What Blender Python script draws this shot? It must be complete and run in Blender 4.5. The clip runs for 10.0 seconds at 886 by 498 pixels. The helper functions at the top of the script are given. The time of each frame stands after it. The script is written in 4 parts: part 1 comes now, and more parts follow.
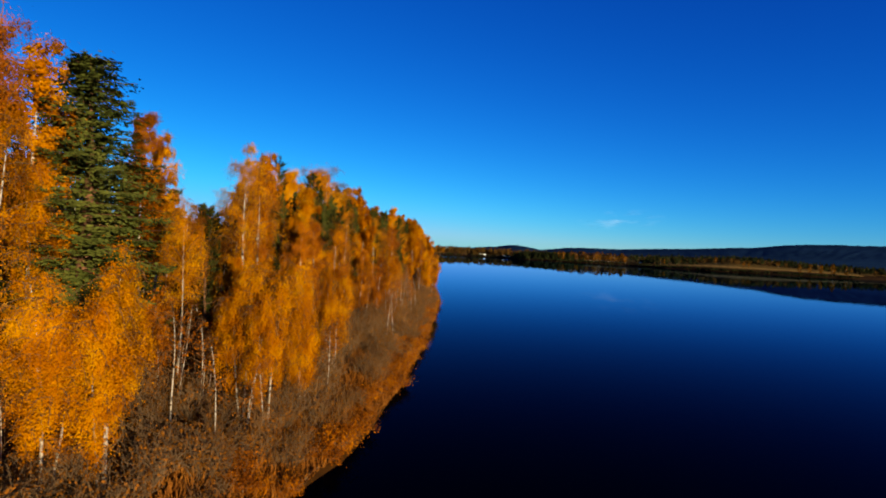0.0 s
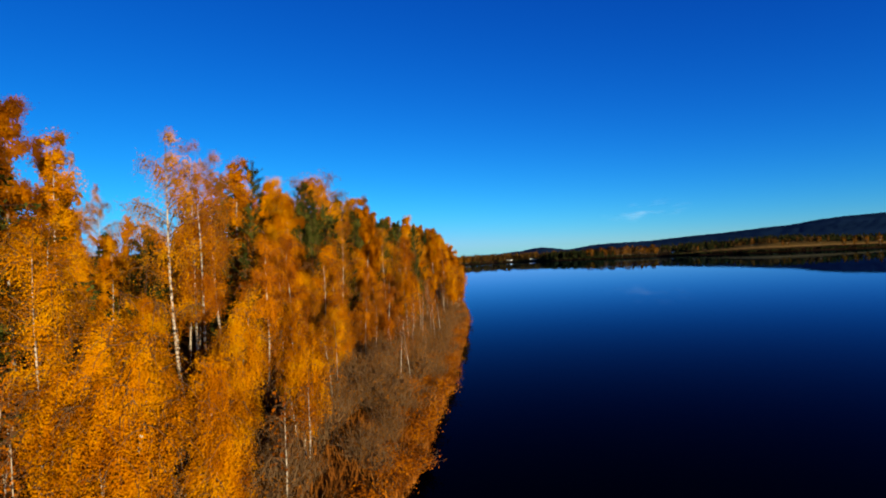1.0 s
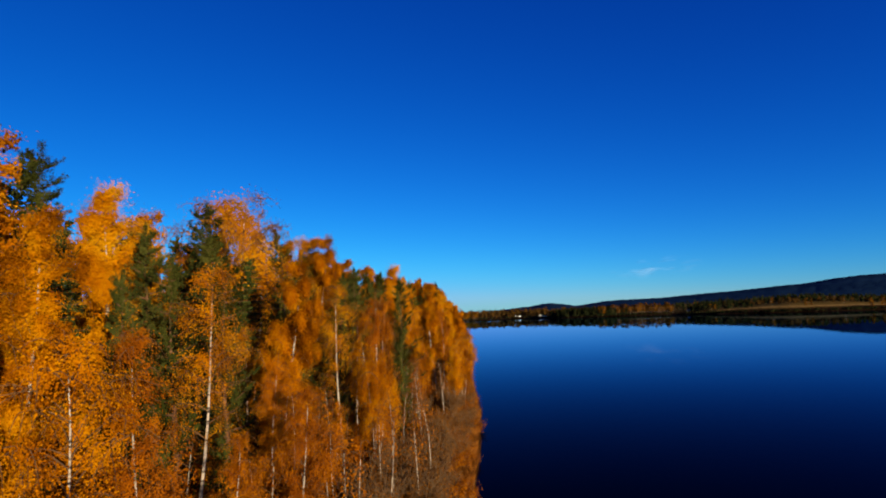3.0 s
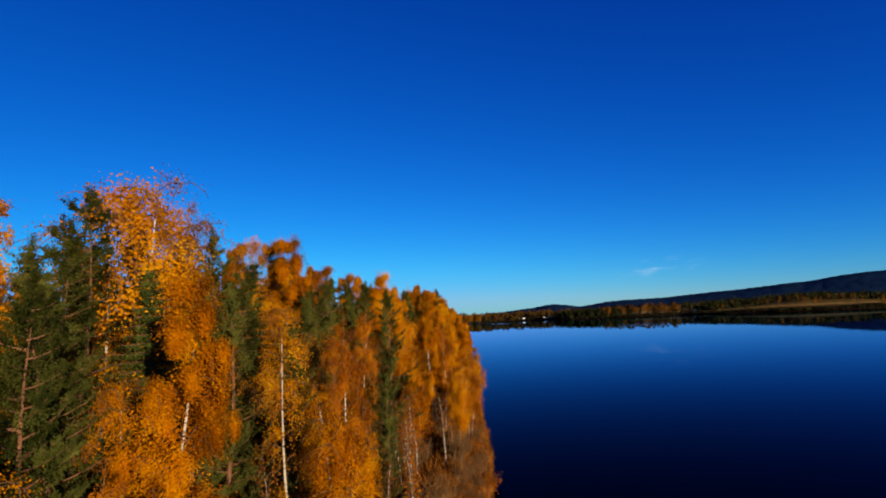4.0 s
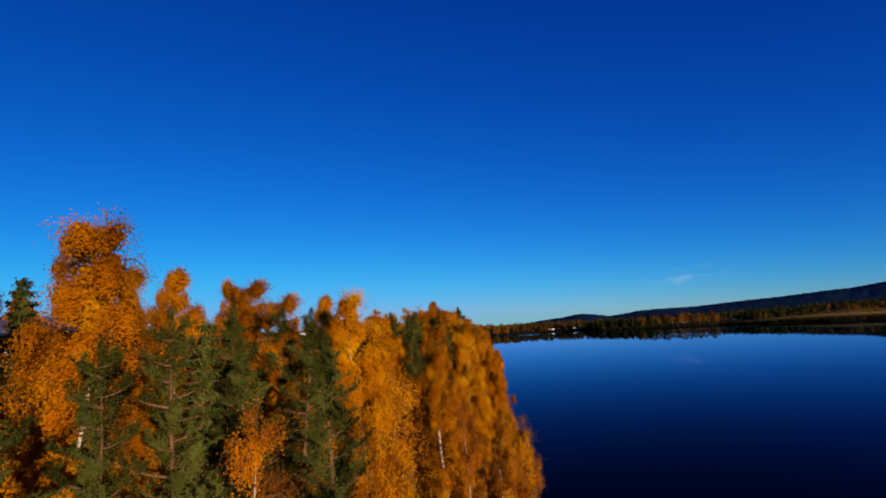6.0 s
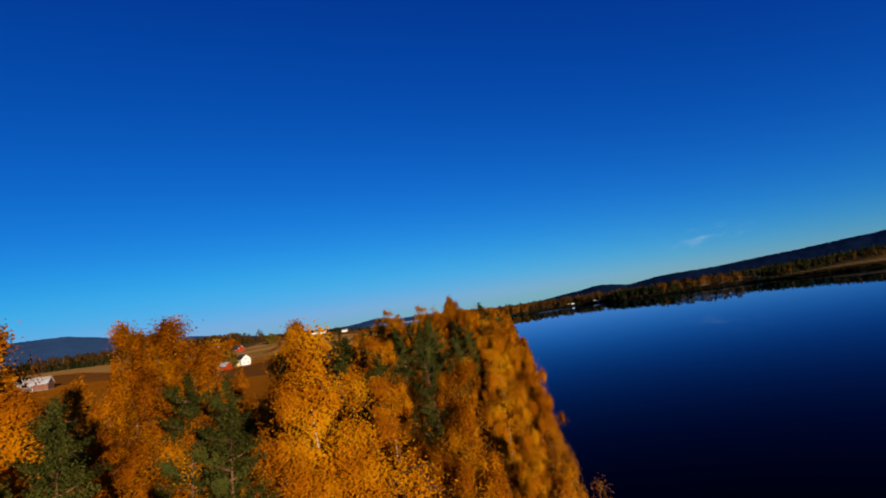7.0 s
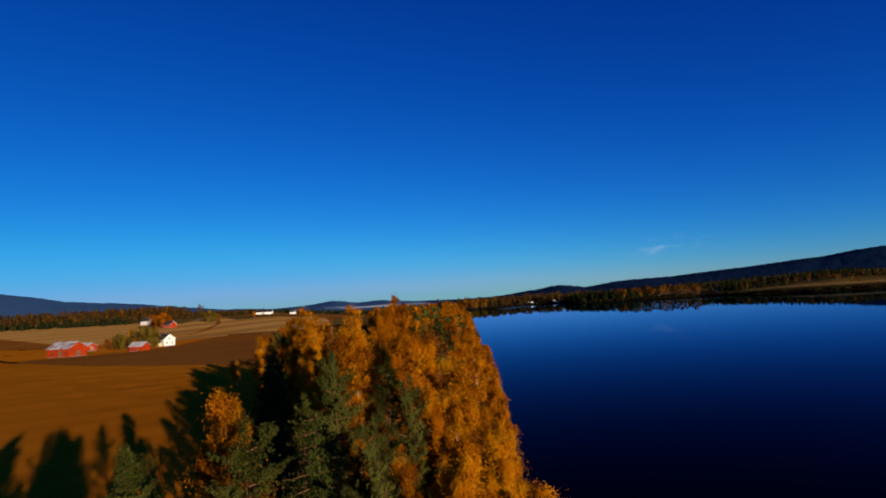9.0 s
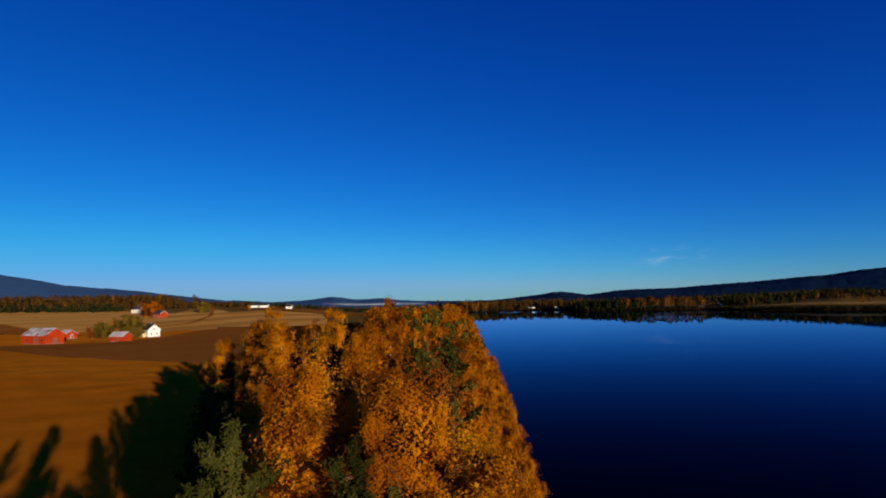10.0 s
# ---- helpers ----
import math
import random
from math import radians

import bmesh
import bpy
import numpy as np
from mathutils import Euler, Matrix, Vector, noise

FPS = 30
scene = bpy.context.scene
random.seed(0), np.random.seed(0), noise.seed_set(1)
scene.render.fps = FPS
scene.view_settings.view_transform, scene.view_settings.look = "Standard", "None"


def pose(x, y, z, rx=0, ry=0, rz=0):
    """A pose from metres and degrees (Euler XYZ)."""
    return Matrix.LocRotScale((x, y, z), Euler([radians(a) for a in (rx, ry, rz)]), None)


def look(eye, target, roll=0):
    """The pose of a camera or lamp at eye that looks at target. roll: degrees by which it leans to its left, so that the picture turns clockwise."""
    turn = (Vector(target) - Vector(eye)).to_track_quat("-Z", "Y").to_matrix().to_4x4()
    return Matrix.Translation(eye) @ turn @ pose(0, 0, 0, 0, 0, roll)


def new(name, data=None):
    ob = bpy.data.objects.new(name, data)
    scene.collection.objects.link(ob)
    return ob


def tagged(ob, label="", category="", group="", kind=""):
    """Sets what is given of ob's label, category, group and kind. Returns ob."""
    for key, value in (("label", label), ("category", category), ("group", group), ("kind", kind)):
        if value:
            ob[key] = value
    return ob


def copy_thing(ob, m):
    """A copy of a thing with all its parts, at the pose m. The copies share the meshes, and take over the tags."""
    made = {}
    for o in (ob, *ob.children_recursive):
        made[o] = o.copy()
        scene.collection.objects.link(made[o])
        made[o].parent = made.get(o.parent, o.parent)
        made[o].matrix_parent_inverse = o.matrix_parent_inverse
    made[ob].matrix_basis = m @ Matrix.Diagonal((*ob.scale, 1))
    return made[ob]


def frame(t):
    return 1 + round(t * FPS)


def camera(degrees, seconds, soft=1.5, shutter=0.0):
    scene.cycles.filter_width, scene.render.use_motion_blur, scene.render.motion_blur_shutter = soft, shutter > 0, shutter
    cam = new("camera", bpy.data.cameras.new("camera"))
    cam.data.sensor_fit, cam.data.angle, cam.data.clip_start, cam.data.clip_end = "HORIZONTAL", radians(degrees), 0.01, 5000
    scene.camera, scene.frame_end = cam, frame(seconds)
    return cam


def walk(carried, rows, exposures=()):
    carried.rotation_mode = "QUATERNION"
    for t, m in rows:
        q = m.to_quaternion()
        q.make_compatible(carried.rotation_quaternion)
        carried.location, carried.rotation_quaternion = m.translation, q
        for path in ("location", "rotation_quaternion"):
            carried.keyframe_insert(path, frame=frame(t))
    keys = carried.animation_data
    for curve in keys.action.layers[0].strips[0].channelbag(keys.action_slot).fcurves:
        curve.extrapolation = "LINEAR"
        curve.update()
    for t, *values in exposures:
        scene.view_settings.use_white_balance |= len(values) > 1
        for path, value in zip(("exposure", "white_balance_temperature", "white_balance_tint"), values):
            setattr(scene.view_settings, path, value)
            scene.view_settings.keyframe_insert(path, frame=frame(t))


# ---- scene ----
cam = camera(79.0, 10.0, soft=1.95)

PATH = [
    (0, (0.376, -1.072, 9.755), (0.334, 0.928, 9.758), 3.15),
    (0.5, (0.311, 5.177, 9.674), (0.234, 7.175, 9.661), 1.04),
    (1, (0.323, 11.813, 9.550), (0.188, 13.808, 9.594), -2.67),
    (1.5, (0.147, 18.505, 9.550), (0.055, 20.495, 9.726), -0.80),
    (2, (0.027, 25.048, 9.878), (-0.034, 27.034, 10.107), 1.15),
    (2.5, (-0.213, 31.196, 10.460), (-0.339, 33.178, 10.699), -0.87),
    (4, (-1.267, 49.137, 12.681), (-1.428, 51.114, 12.935), -2.67),
    (4.5, (-1.489, 55.317, 13.268), (-1.657, 57.293, 13.527), -3.15),
    (5, (-1.860, 61.545, 13.826), (-2.054, 63.516, 14.106), -1.69),
    (5.5, (-2.348, 67.738, 14.308), (-2.565, 69.704, 14.606), -1.28),
    (7, (-4.513, 84.955, 17.138), (-4.816, 86.917, 17.382), -8.30),
    (7.5, (-5.219, 91.498, 17.982), (-5.487, 93.470, 18.177), -9.46),
    (8, (-5.798, 98.032, 18.436), (-6.011, 100.012, 18.619), -9.57),
    (8.5, (-6.317, 104.272, 18.929), (-6.486, 106.255, 19.132), -5.98),
    (9, (-6.981, 110.698, 19.167), (-7.154, 112.682, 19.356), -3.76),
    (9.5, (-7.599, 117.202, 19.573), (-7.765, 119.184, 19.780), -4.24),
    (10, (-8.885, 123.800, 19.655), (-9.066, 125.783, 19.848), -1.10),
]
EXPOSURE = [(0.0, 1.055, 6850, 0), (1.0, 1.075, 6850, 0), (2.5, 0.925, 6650, 4), (4.5, 0.805, 6600, 6), (5.5, 0.705, 6550, 8), (7.5, 0.445, 6500, 10), (10.0, 0.435, 6450, 11)]
walk(cam, [(t, look(eye, target, roll)) for t, eye, target, roll in PATH], EXPOSURE)

# ---- light ----
SUN_ELEV, SUN_AZ = 8.3, 142.0      # degrees above the horizon; bearing clockwise from +y towards +x
world = bpy.data.worlds.new("world")
scene.world = world
world.use_nodes = True
wn, wl = world.node_tree.nodes, world.node_tree.links
sky = wn.new("ShaderNodeTexSky")
sky.sky_type, sky.sun_disc = "NISHITA", False
sky.sun_elevation, sky.sun_rotation = radians(SUN_ELEV), radians(SUN_AZ)
sky.air_density, sky.dust_density, sky.ozone_density, sky.altitude = 1.0, 0.0, 4.0, 1500
split, join = wn.new("ShaderNodeSeparateColor"), wn.new("ShaderNodeCombineColor")   # a clear, dry autumn sky: deep blue overhead
wl.new(sky.outputs[0], split.inputs[0])
way, axes3, side = wn.new("ShaderNodeTexCoord"), wn.new("ShaderNodeSeparateXYZ"), wn.new("ShaderNodeMapRange")   # paler towards the sunny side
side.interpolation_type = "SMOOTHSTEP"
side.inputs["From Min"].default_value, side.inputs["From Max"].default_value = -0.75, 0.85
wl.new(way.outputs["Generated"], axes3.inputs[0])
wl.new(axes3.outputs["X"], side.inputs["Value"])
for i, (power, scale, most, dim, pale) in enumerate(((2.6, 0.0084, 0.20, 0.95, 1.8), (1.6, 0.0420, 0.430, 0.95, 1.14), (1.05, 0.123, 0.89, 0.97, 1.15))):
    up, times, cap, shift = (wn.new("ShaderNodeMath") for _ in range(4))
    up.operation, times.operation, cap.operation, shift.operation = "POWER", "MULTIPLY", "SMOOTH_MIN", "MULTIPLY_ADD"
    up.inputs[1].default_value, cap.inputs[1].default_value = power, most
    shift.inputs[1].default_value, shift.inputs[2].default_value = scale * (pale - dim), scale * dim
    cap.inputs[2].default_value = 0.35 * most
    wl.new(split.outputs[i], up.inputs[0])
    wl.new(side.outputs[0], shift.inputs[0])
    wl.new(up.outputs[0], times.inputs[0])
    wl.new(shift.outputs[0], times.inputs[1])
    wl.new(times.outputs[0], cap.inputs[0])
    wl.new(cap.outputs[0], join.inputs[i])
wl.new(join.outputs[0], wn["Background"].inputs["Color"])
wn["Background"].inputs["Strength"].default_value = 0.7
sun = new("sun", bpy.data.lights.new("sun", "SUN"))
sun.data.energy, sun.data.angle, sun.data.color = 5.0, radians(0.53), (1.0, 0.86, 0.66)
sa, se = radians(SUN_AZ), radians(SUN_ELEV)
SUN_FROM = Vector((math.sin(sa) * math.cos(se), math.cos(sa) * math.cos(se), math.sin(se)))
sun.matrix_world = look((200 * SUN_FROM.x, 200 * SUN_FROM.y, 200 * SUN_FROM.z), (0, 0, 0))


# ---- materials ----
def material(name, rough=0.9, spec=0.2):
    m = bpy.data.materials.new(name)
    m.use_nodes = True
    n, l = m.node_tree.nodes, m.node_tree.links
    b = n["Principled BSDF"]
    b.inputs["Roughness"].default_value = rough
    b.inputs["Specular IOR Level"].default_value = spec
    return m, n, l, b


def ramp(n, l, source, stops):
    r = n.new("ShaderNodeValToRGB")
    e = r.color_ramp.elements
    while len(e) < len(stops):
        e.new(0.5)
    for el, (p, c) in zip(e, stops):
        el.position, el.color = p, (*c, 1)
    l.new(source, r.inputs[0])
    return r.outputs[0]


def tex_noise(n, l, scale, detail=4.0, coord="Object", stretch=None):
    tc = n.new("ShaderNodeTexCoord")
    out = tc.outputs[coord]
    if stretch:
        mp = n.new("ShaderNodeMapping")
        mp.inputs["Scale"].default_value = stretch
        l.new(out, mp.inputs[0])
        out = mp.outputs[0]
    t = n.new("ShaderNodeTexNoise")
    t.inputs["Scale"].default_value, t.inputs["Detail"].default_value = scale, detail
    l.new(out, t.inputs["Vector"])
    return t.outputs[0]


def mix(n, l, a, b, f, kind="MIX"):
    m = n.new("ShaderNodeMix")
    m.data_type, m.blend_type = "RGBA", kind
    for sock, v in ((m.inputs[0], f), (m.inputs[6], a), (m.inputs[7], b)):
        if isinstance(v, (int, float)):
            sock.default_value = v
        elif isinstance(v, tuple):
            sock.default_value = (*v, 1)
        else:
            l.new(v, sock)
    return m.outputs[2]


def bump(n, l, b, height, strength, distance):
    bp = n.new("ShaderNodeBump")
    bp.inputs["Strength"].default_value, bp.inputs["Distance"].default_value = strength, distance
    l.new(height, bp.inputs["Height"])
    l.new(bp.outputs[0], b.inputs["Normal"])


def speckled(name, dark, light, fine, coarse, rough=0.95, relief=0.05, coord="Object"):
    """A rough surface that varies at a fine and at a coarse scale (cycles a metre)."""
    m, n, l, b = material(name, rough, 0.0)
    f, c = tex_noise(n, l, fine, 5, coord), tex_noise(n, l, coarse, 3, coord)
    col = mix(n, l, ramp(n, l, f, [(0.3, dark), (0.7, light)]), ramp(n, l, c, [(0.3, dark), (0.75, light)]), 0.5)
    l.new(col, b.inputs["Base Color"])
    bump(n, l, b, f, 0.6, relief)
    return m


def foliage(name, stops, through_light=0.25, tree_shift=0.36, spray=0.46, spray_size=0.9):
    """Leaves: colour by leaf, by spray of leaves and by tree, some light passing through."""
    m, n, l, b = material(name, 0.8, 0.0)
    g, o = n.new("ShaderNodeNewGeometry"), n.new("ShaderNodeObjectInfo")
    noise = ramp(n, l, tex_noise(n, l, spray_size, 2.5), [(0.34, (0, 0, 0)), (0.66, (1, 1, 1))])
    total = None
    for source, share in ((o.outputs["Random"], tree_shift), (noise, spray), (g.outputs["Random Per Island"], 1 - tree_shift - spray)):
        a = n.new("ShaderNodeMath")
        a.operation = "MULTIPLY_ADD"
        a.inputs[1].default_value, a.inputs[2].default_value = share, 0.0
        l.new(source, a.inputs[0])
        if total:
            l.new(total, a.inputs[2])
        total = a.outputs[0]
    col = ramp(n, l, total, stops)
    l.new(col, b.inputs["Base Color"])
    tr = n.new("ShaderNodeBsdfTranslucent")
    l.new(col, tr.inputs["Color"])
    mx = n.new("ShaderNodeMixShader")
    mx.inputs[0].default_value = through_light
    l.new(b.outputs[0], mx.inputs[1])
    l.new(tr.outputs[0], mx.inputs[2])
    l.new(mx.outputs[0], n["Material Output"].inputs["Surface"])
    return m


M_GOLD = foliage("birch_leaf_gold", [(0.12, (0.168, 0.04256, 0.00149)), (0.4, (0.3214, 0.09094, 0.00149)), (0.65, (0.4547, 0.1631, 0.002038)), (0.95, (0.5096, 0.2391, 0.005018))], 0.34)
M_RUST = foliage("birch_leaf_rust", [(0.1, (0.07691, 0.01827, 0.002666)), (0.5, (0.2517, 0.06374, 0.002666)), (0.95, (0.4752, 0.152, 0.003058))], 0.3)
M_NEEDLE = foliage("spruce_needles", [(0.1, (0.009968, 0.01394, 0.002912)), (0.5, (0.03881, 0.04418, 0.007728)), (0.95, (0.09425, 0.09005, 0.01635))], 0.1)
M_PINE = foliage("pine_needles", [(0.1, (0.01198, 0.01439, 0.002856)), (0.5, (0.04379, 0.04374, 0.007728)), (0.95, (0.09212, 0.08372, 0.01546))], 0.12)
M_SHRUB = foliage("shrub_leaf_brown", [(0.0, (0.05047, 0.02019, 0.004486)), (0.5, (0.1457, 0.05047, 0.006729)), (1.0, (0.3701, 0.1122, 0.008973))], 0.25)
M_GRASS = foliage("dry_grass", [(0.0, (0.0665, 0.0228, 0.004751)), (0.5, (0.1805, 0.057, 0.00855)), (1.0, (0.342, 0.1188, 0.0171))], 0.2, 0.0, 0.7, 0.35)


def birch_bark():
    m, n, l, b = material("birch_bark", 0.75)
    bands = tex_noise(n, l, 1.6, 5, "Object", (1.2, 1.2, 6.0))
    patch = tex_noise(n, l, 0.5, 3)
    white = ramp(n, l, patch, [(0.3, (0.2415, 0.161, 0.0966)), (0.7, (0.4508, 0.3622, 0.2656))])
    col = mix(n, l, white, (0.035, 0.025, 0.018), ramp(n, l, bands, [(0.50, (0, 0, 0)), (0.62, (1, 1, 1))]))
    l.new(col, b.inputs["Base Color"])
    bump(n, l, b, bands, 0.4, 0.02)
    return m


M_BIRCH = birch_bark()
M_TWIG = speckled("bare_twig", (0.063, 0.02891, 0.01225), (0.1638, 0.084, 0.035), 3, 0.4)
M_GREYTWIG = speckled("grey_twig", (0.06, 0.032, 0.015), (0.19, 0.11, 0.05), 3, 0.4)
M_CONBARK = speckled("conifer_bark", (0.049, 0.0245, 0.014), (0.21, 0.091, 0.042), 2.5, 0.3)
M_FLOOR = speckled("woodland_floor", (0.0245, 0.0098, 0.0028), (0.084, 0.0315, 0.0056), 1.2, 0.12)
M_HEATH = speckled("dark_heath", (0.01512, 0.0084, 0.00392), (0.0462, 0.0224, 0.00896), 0.4, 0.03)
# Distance haze is put into this blue base colour of the western hills.
M_HAZE = speckled("haze_tinted_hillside", (0.034, 0.080, 0.152), (0.060, 0.126, 0.220), 0.03, 0.004)
# Navy tint over the spruce green: haze of distance painted into the base colour.
M_HILL = speckled("hazed_spruce_hillside", (0.0049, 0.0147, 0.0336), (0.0133, 0.0329, 0.0672), 0.03, 0.004)


def field(name, dark, light, stripe=0.0, turn=0.0, width=6.0):
    """Cropped or ploughed land; stripes of a machine's width run along it."""
    m, n, l, b = material(name, 1.0, 0.0)
    f, c = tex_noise(n, l, 0.9, 6), tex_noise(n, l, 0.025, 4)
    col = mix(n, l, ramp(n, l, f, [(0.25, dark), (0.75, light)]), ramp(n, l, c, [(0.3, dark), (0.7, light)]), 0.6)
    if stripe:
        tc, mp, w = n.new("ShaderNodeTexCoord"), n.new("ShaderNodeMapping"), n.new("ShaderNodeTexWave")
        mp.inputs["Rotation"].default_value = (0, 0, radians(turn))
        l.new(tc.outputs["Object"], mp.inputs[0])
        l.new(mp.outputs[0], w.inputs["Vector"])
        w.inputs["Scale"].default_value = 0.31416 / width
        w.inputs["Distortion"].default_value, w.inputs["Detail"].default_value = 3.0, 2.0
        w.inputs["Detail Scale"].default_value = 0.6
        col = mix(n, l, col, tuple(v * 0.45 for v in dark), ramp(n, l, w.outputs[0], [(0.45, (0, 0, 0)), (0.75, (stripe, stripe, stripe))]))
    l.new(col, b.inputs["Base Color"])
    bump(n, l, b, f, 0.5, 0.08)
    return m


M_STUBBLE = field("stubble_field", (0.420, 0.110, 0.0042), (0.570, 0.180, 0.0084), 0.12, 62, 9)
M_MEADOW = field("straw_field", (0.518, 0.231, 0.035), (0.644, 0.329, 0.077), 0.28, 40, 30)
M_SWATH = field("swath_field", (0.504, 0.217, 0.035), (0.644, 0.322, 0.077), 0.5, 25, 42)
M_PLOUGH = field("ploughed_soil", (0.225, 0.0720, 0.0100), (0.345, 0.1200, 0.0190), 0.3, 70, 4)
M_FARPALE = field("far_pale_field", (0.26, 0.135, 0.030), (0.36, 0.20, 0.055), 0.3, 20, 12)
M_FARFIELD = field("grass_field", (0.105, 0.0595, 0.0126), (0.196, 0.112, 0.028), 0.3, 20, 12)


def water():
    """Peaty, almost black water; the mirrored sky comes back bluer, and stronger the flatter one looks."""
    m, n, l, b = material("lake_water", 0.05, 0.0)
    b.inputs["Base Color"].default_value = (0.0001, 0.0002, 0.001, 1)
    bp, w = n.new("ShaderNodeBump"), tex_noise(n, l, 0.6, 4)
    bp.inputs["Strength"].default_value, bp.inputs["Distance"].default_value = 0.045, 0.05
    l.new(w, bp.inputs["Height"])
    gloss, fres, mx = n.new("ShaderNodeBsdfGlossy"), n.new("ShaderNodeFresnel"), n.new("ShaderNodeMixShader")
    gloss.inputs["Color"].default_value, gloss.inputs["Roughness"].default_value = (0.33, 0.53, 1.0, 1), 0.012
    fres.inputs["IOR"].default_value = 1.058
    for node in (gloss, fres):
        l.new(bp.outputs[0], node.inputs["Normal"])
    steep, more = n.new("ShaderNodeMath"), n.new("ShaderNodeMath")
    steep.operation, more.operation, more.use_clamp = "POWER", "MULTIPLY", True
    steep.inputs[1].default_value, more.inputs[1].default_value = 1.3, 1.5
    l.new(fres.outputs[0], steep.inputs[0])
    l.new(steep.outputs[0], more.inputs[0])
    l.new(more.outputs[0], mx.inputs[0])
    l.new(b.outputs[0], mx.inputs[1])
    l.new(gloss.outputs[0], mx.inputs[2])
    l.new(mx.outputs[0], n["Material Output"].inputs["Surface"])
    return m


M_WATER = water()


# ---- mesh helpers ----
def link_mesh(name, verts, faces, mats, index=None, smooth=False):
    me = bpy.data.meshes.new(name)
    verts = np.asarray(verts, np.float32).reshape(-1, 3)
    faces = [np.asarray(f, np.int32) for f in (faces if isinstance(faces, list) else [faces]) if len(f)]
    loops = np.concatenate([f.ravel() for f in faces])
    sizes = np.concatenate([np.full(len(f), f.shape[1], np.int32) for f in faces])
    me.vertices.add(len(verts))
    me.vertices.foreach_set("co", verts.ravel())
    me.loops.add(len(loops))
    me.loops.foreach_set("vertex_index", loops)
    me.polygons.add(len(sizes))
    me.polygons.foreach_set("loop_start", np.concatenate([[0], np.cumsum(sizes)[:-1]]).astype(np.int32))
    me.polygons.foreach_set("loop_total", sizes)
    for m in (mats if isinstance(mats, (list, tuple)) else [mats]):
        me.materials.append(m)
    if index is not None:
        me.polygons.foreach_set("material_index", np.asarray(index, np.int32))
    if smooth:
        me.polygons.foreach_set("use_smooth", np.ones(len(sizes), bool))
    me.update(calc_edges=True)
    me.validate()
    return me


def crown_mesh(name, verts, faces, mat, low, high):
    """Leaves shaded as one soft body: each leaf's normal leans towards the way out of the crown."""
    q = np.asarray(verts, float).reshape(-1, 4, 3)
    face = np.cross(q[:, 1] - q[:, 0], q[:, 2] - q[:, 0])
    face /= np.linalg.norm(face, axis=1, keepdims=True) + 1e-9
    out = outward_from(q.mean(1), low, high)
    turned = (face * out).sum(1) < 0
    q[turned] = q[turned][:, ::-1]
    face[turned] *= -1
    n = 0.85 * face + 0.65 * out
    n /= np.linalg.norm(n, axis=1, keepdims=True) + 1e-9
    me = link_mesh(name, q.reshape(-1, 3), faces, mat)
    me.normals_split_custom_set_from_vertices(np.repeat(n, 4, 0).astype(np.float32))
    return me


def smoothstep(v):
    v = np.clip(v, 0.0, 1.0)
    return v * v * (3 - 2 * v)


# ---- the land ----
NEAR_SHORE = [(-100, -1300), (-60, -700), (-30, -250), (-15, -60), (-9, 0), (-5.4, 19), (-4.0, 25), (-2.8, 35), (-2.2, 51), (-1.8, 73), (-1.7, 100),
              (-3.2, 125), (-5, 150), (-6.5, 200), (-13, 333), (-28, 500), (-52, 750), (-62, 900), (-68, 1010)]


def polar(bearing, far):
    """A place by its bearing from the lakeshore point, in degrees and metres."""
    return -8 + far * math.sin(radians(bearing)), 126 + far * math.cos(radians(bearing))


# the far bank, by bearing and distance from the lakeshore point
FAR_BANK = [(-3.2, 925), (-2.0, 915), (0.5, 925), (2.0, 985), (4.0, 1000), (6.5, 985), (8.0, 930), (9.5, 890), (12, 880), (15, 882), (18, 890), (20.5, 900), (22.5, 860),
            (25, 805), (28, 782), (31, 775), (34, 785), (38, 815), (42, 870)]
FAR_SHORE = [polar(b, r) for b, r in FAR_BANK] + [(1000, 980), (1400, 950), (1700, 500), (1800, -300), (1300, -1200), (500, -1400)]


def bank(bearing, back=0.0):
    """A place so many metres behind the far bank."""
    return polar(bearing, float(np.interp(bearing, [b for b, _ in FAR_BANK], [r for _, r in FAR_BANK])) + back)


LAKE = np.array(NEAR_SHORE + FAR_SHORE, float)
RIDGE = np.array([(-180, .02), (-90, .05), (-60, .055), (-45, .0535), (-42.7, .048), (-40.7, .040), (-37, .0355), (-34, .0288), (-31, .0207), (-27.4, .013), (-23, .0097),
                  (-19.8, .0116), (-18, .0150), (-17, .0166), (-16, .0145), (-14.6, .011), (-11.7, .0118), (-8, .0060), (-2.5, .0048), (0, .0055), (2.5, .0102), (4.6, .0135), (6, .0178),
                  (6.9, .0186), (8, .0165), (9.5, .0127), (12.3, .0184), (15, .0198), (18, .0200), (20, .0226), (23, .026), (25.3, .0282), (28.7, .032), (30, .0325), (32.5, .0385),
                  (34.2, .041), (37, .042), (45, .042), (90, .03), (180, .02)])


def shore_distance(x, y):
    """Metres to the lake's edge; negative in the water."""
    best, inside = np.full(x.shape, 1e9), np.zeros(x.shape, bool)
    for (ax, ay), (bx, by) in zip(LAKE, np.roll(LAKE, -1, 0)):
        k = np.clip(((x - ax) * (bx - ax) + (y - ay) * (by - ay)) / ((bx - ax) ** 2 + (by - ay) ** 2), 0, 1)
        best = np.minimum(best, np.hypot(x - ax - k * (bx - ax), y - ay - k * (by - ay)))
        cross = (ay > y) != (by > y)
        inside ^= cross & (x < (bx - ax) * (y - ay) / ((by - ay) or 1e-9) + ax)
    return np.where(inside, -best, best)


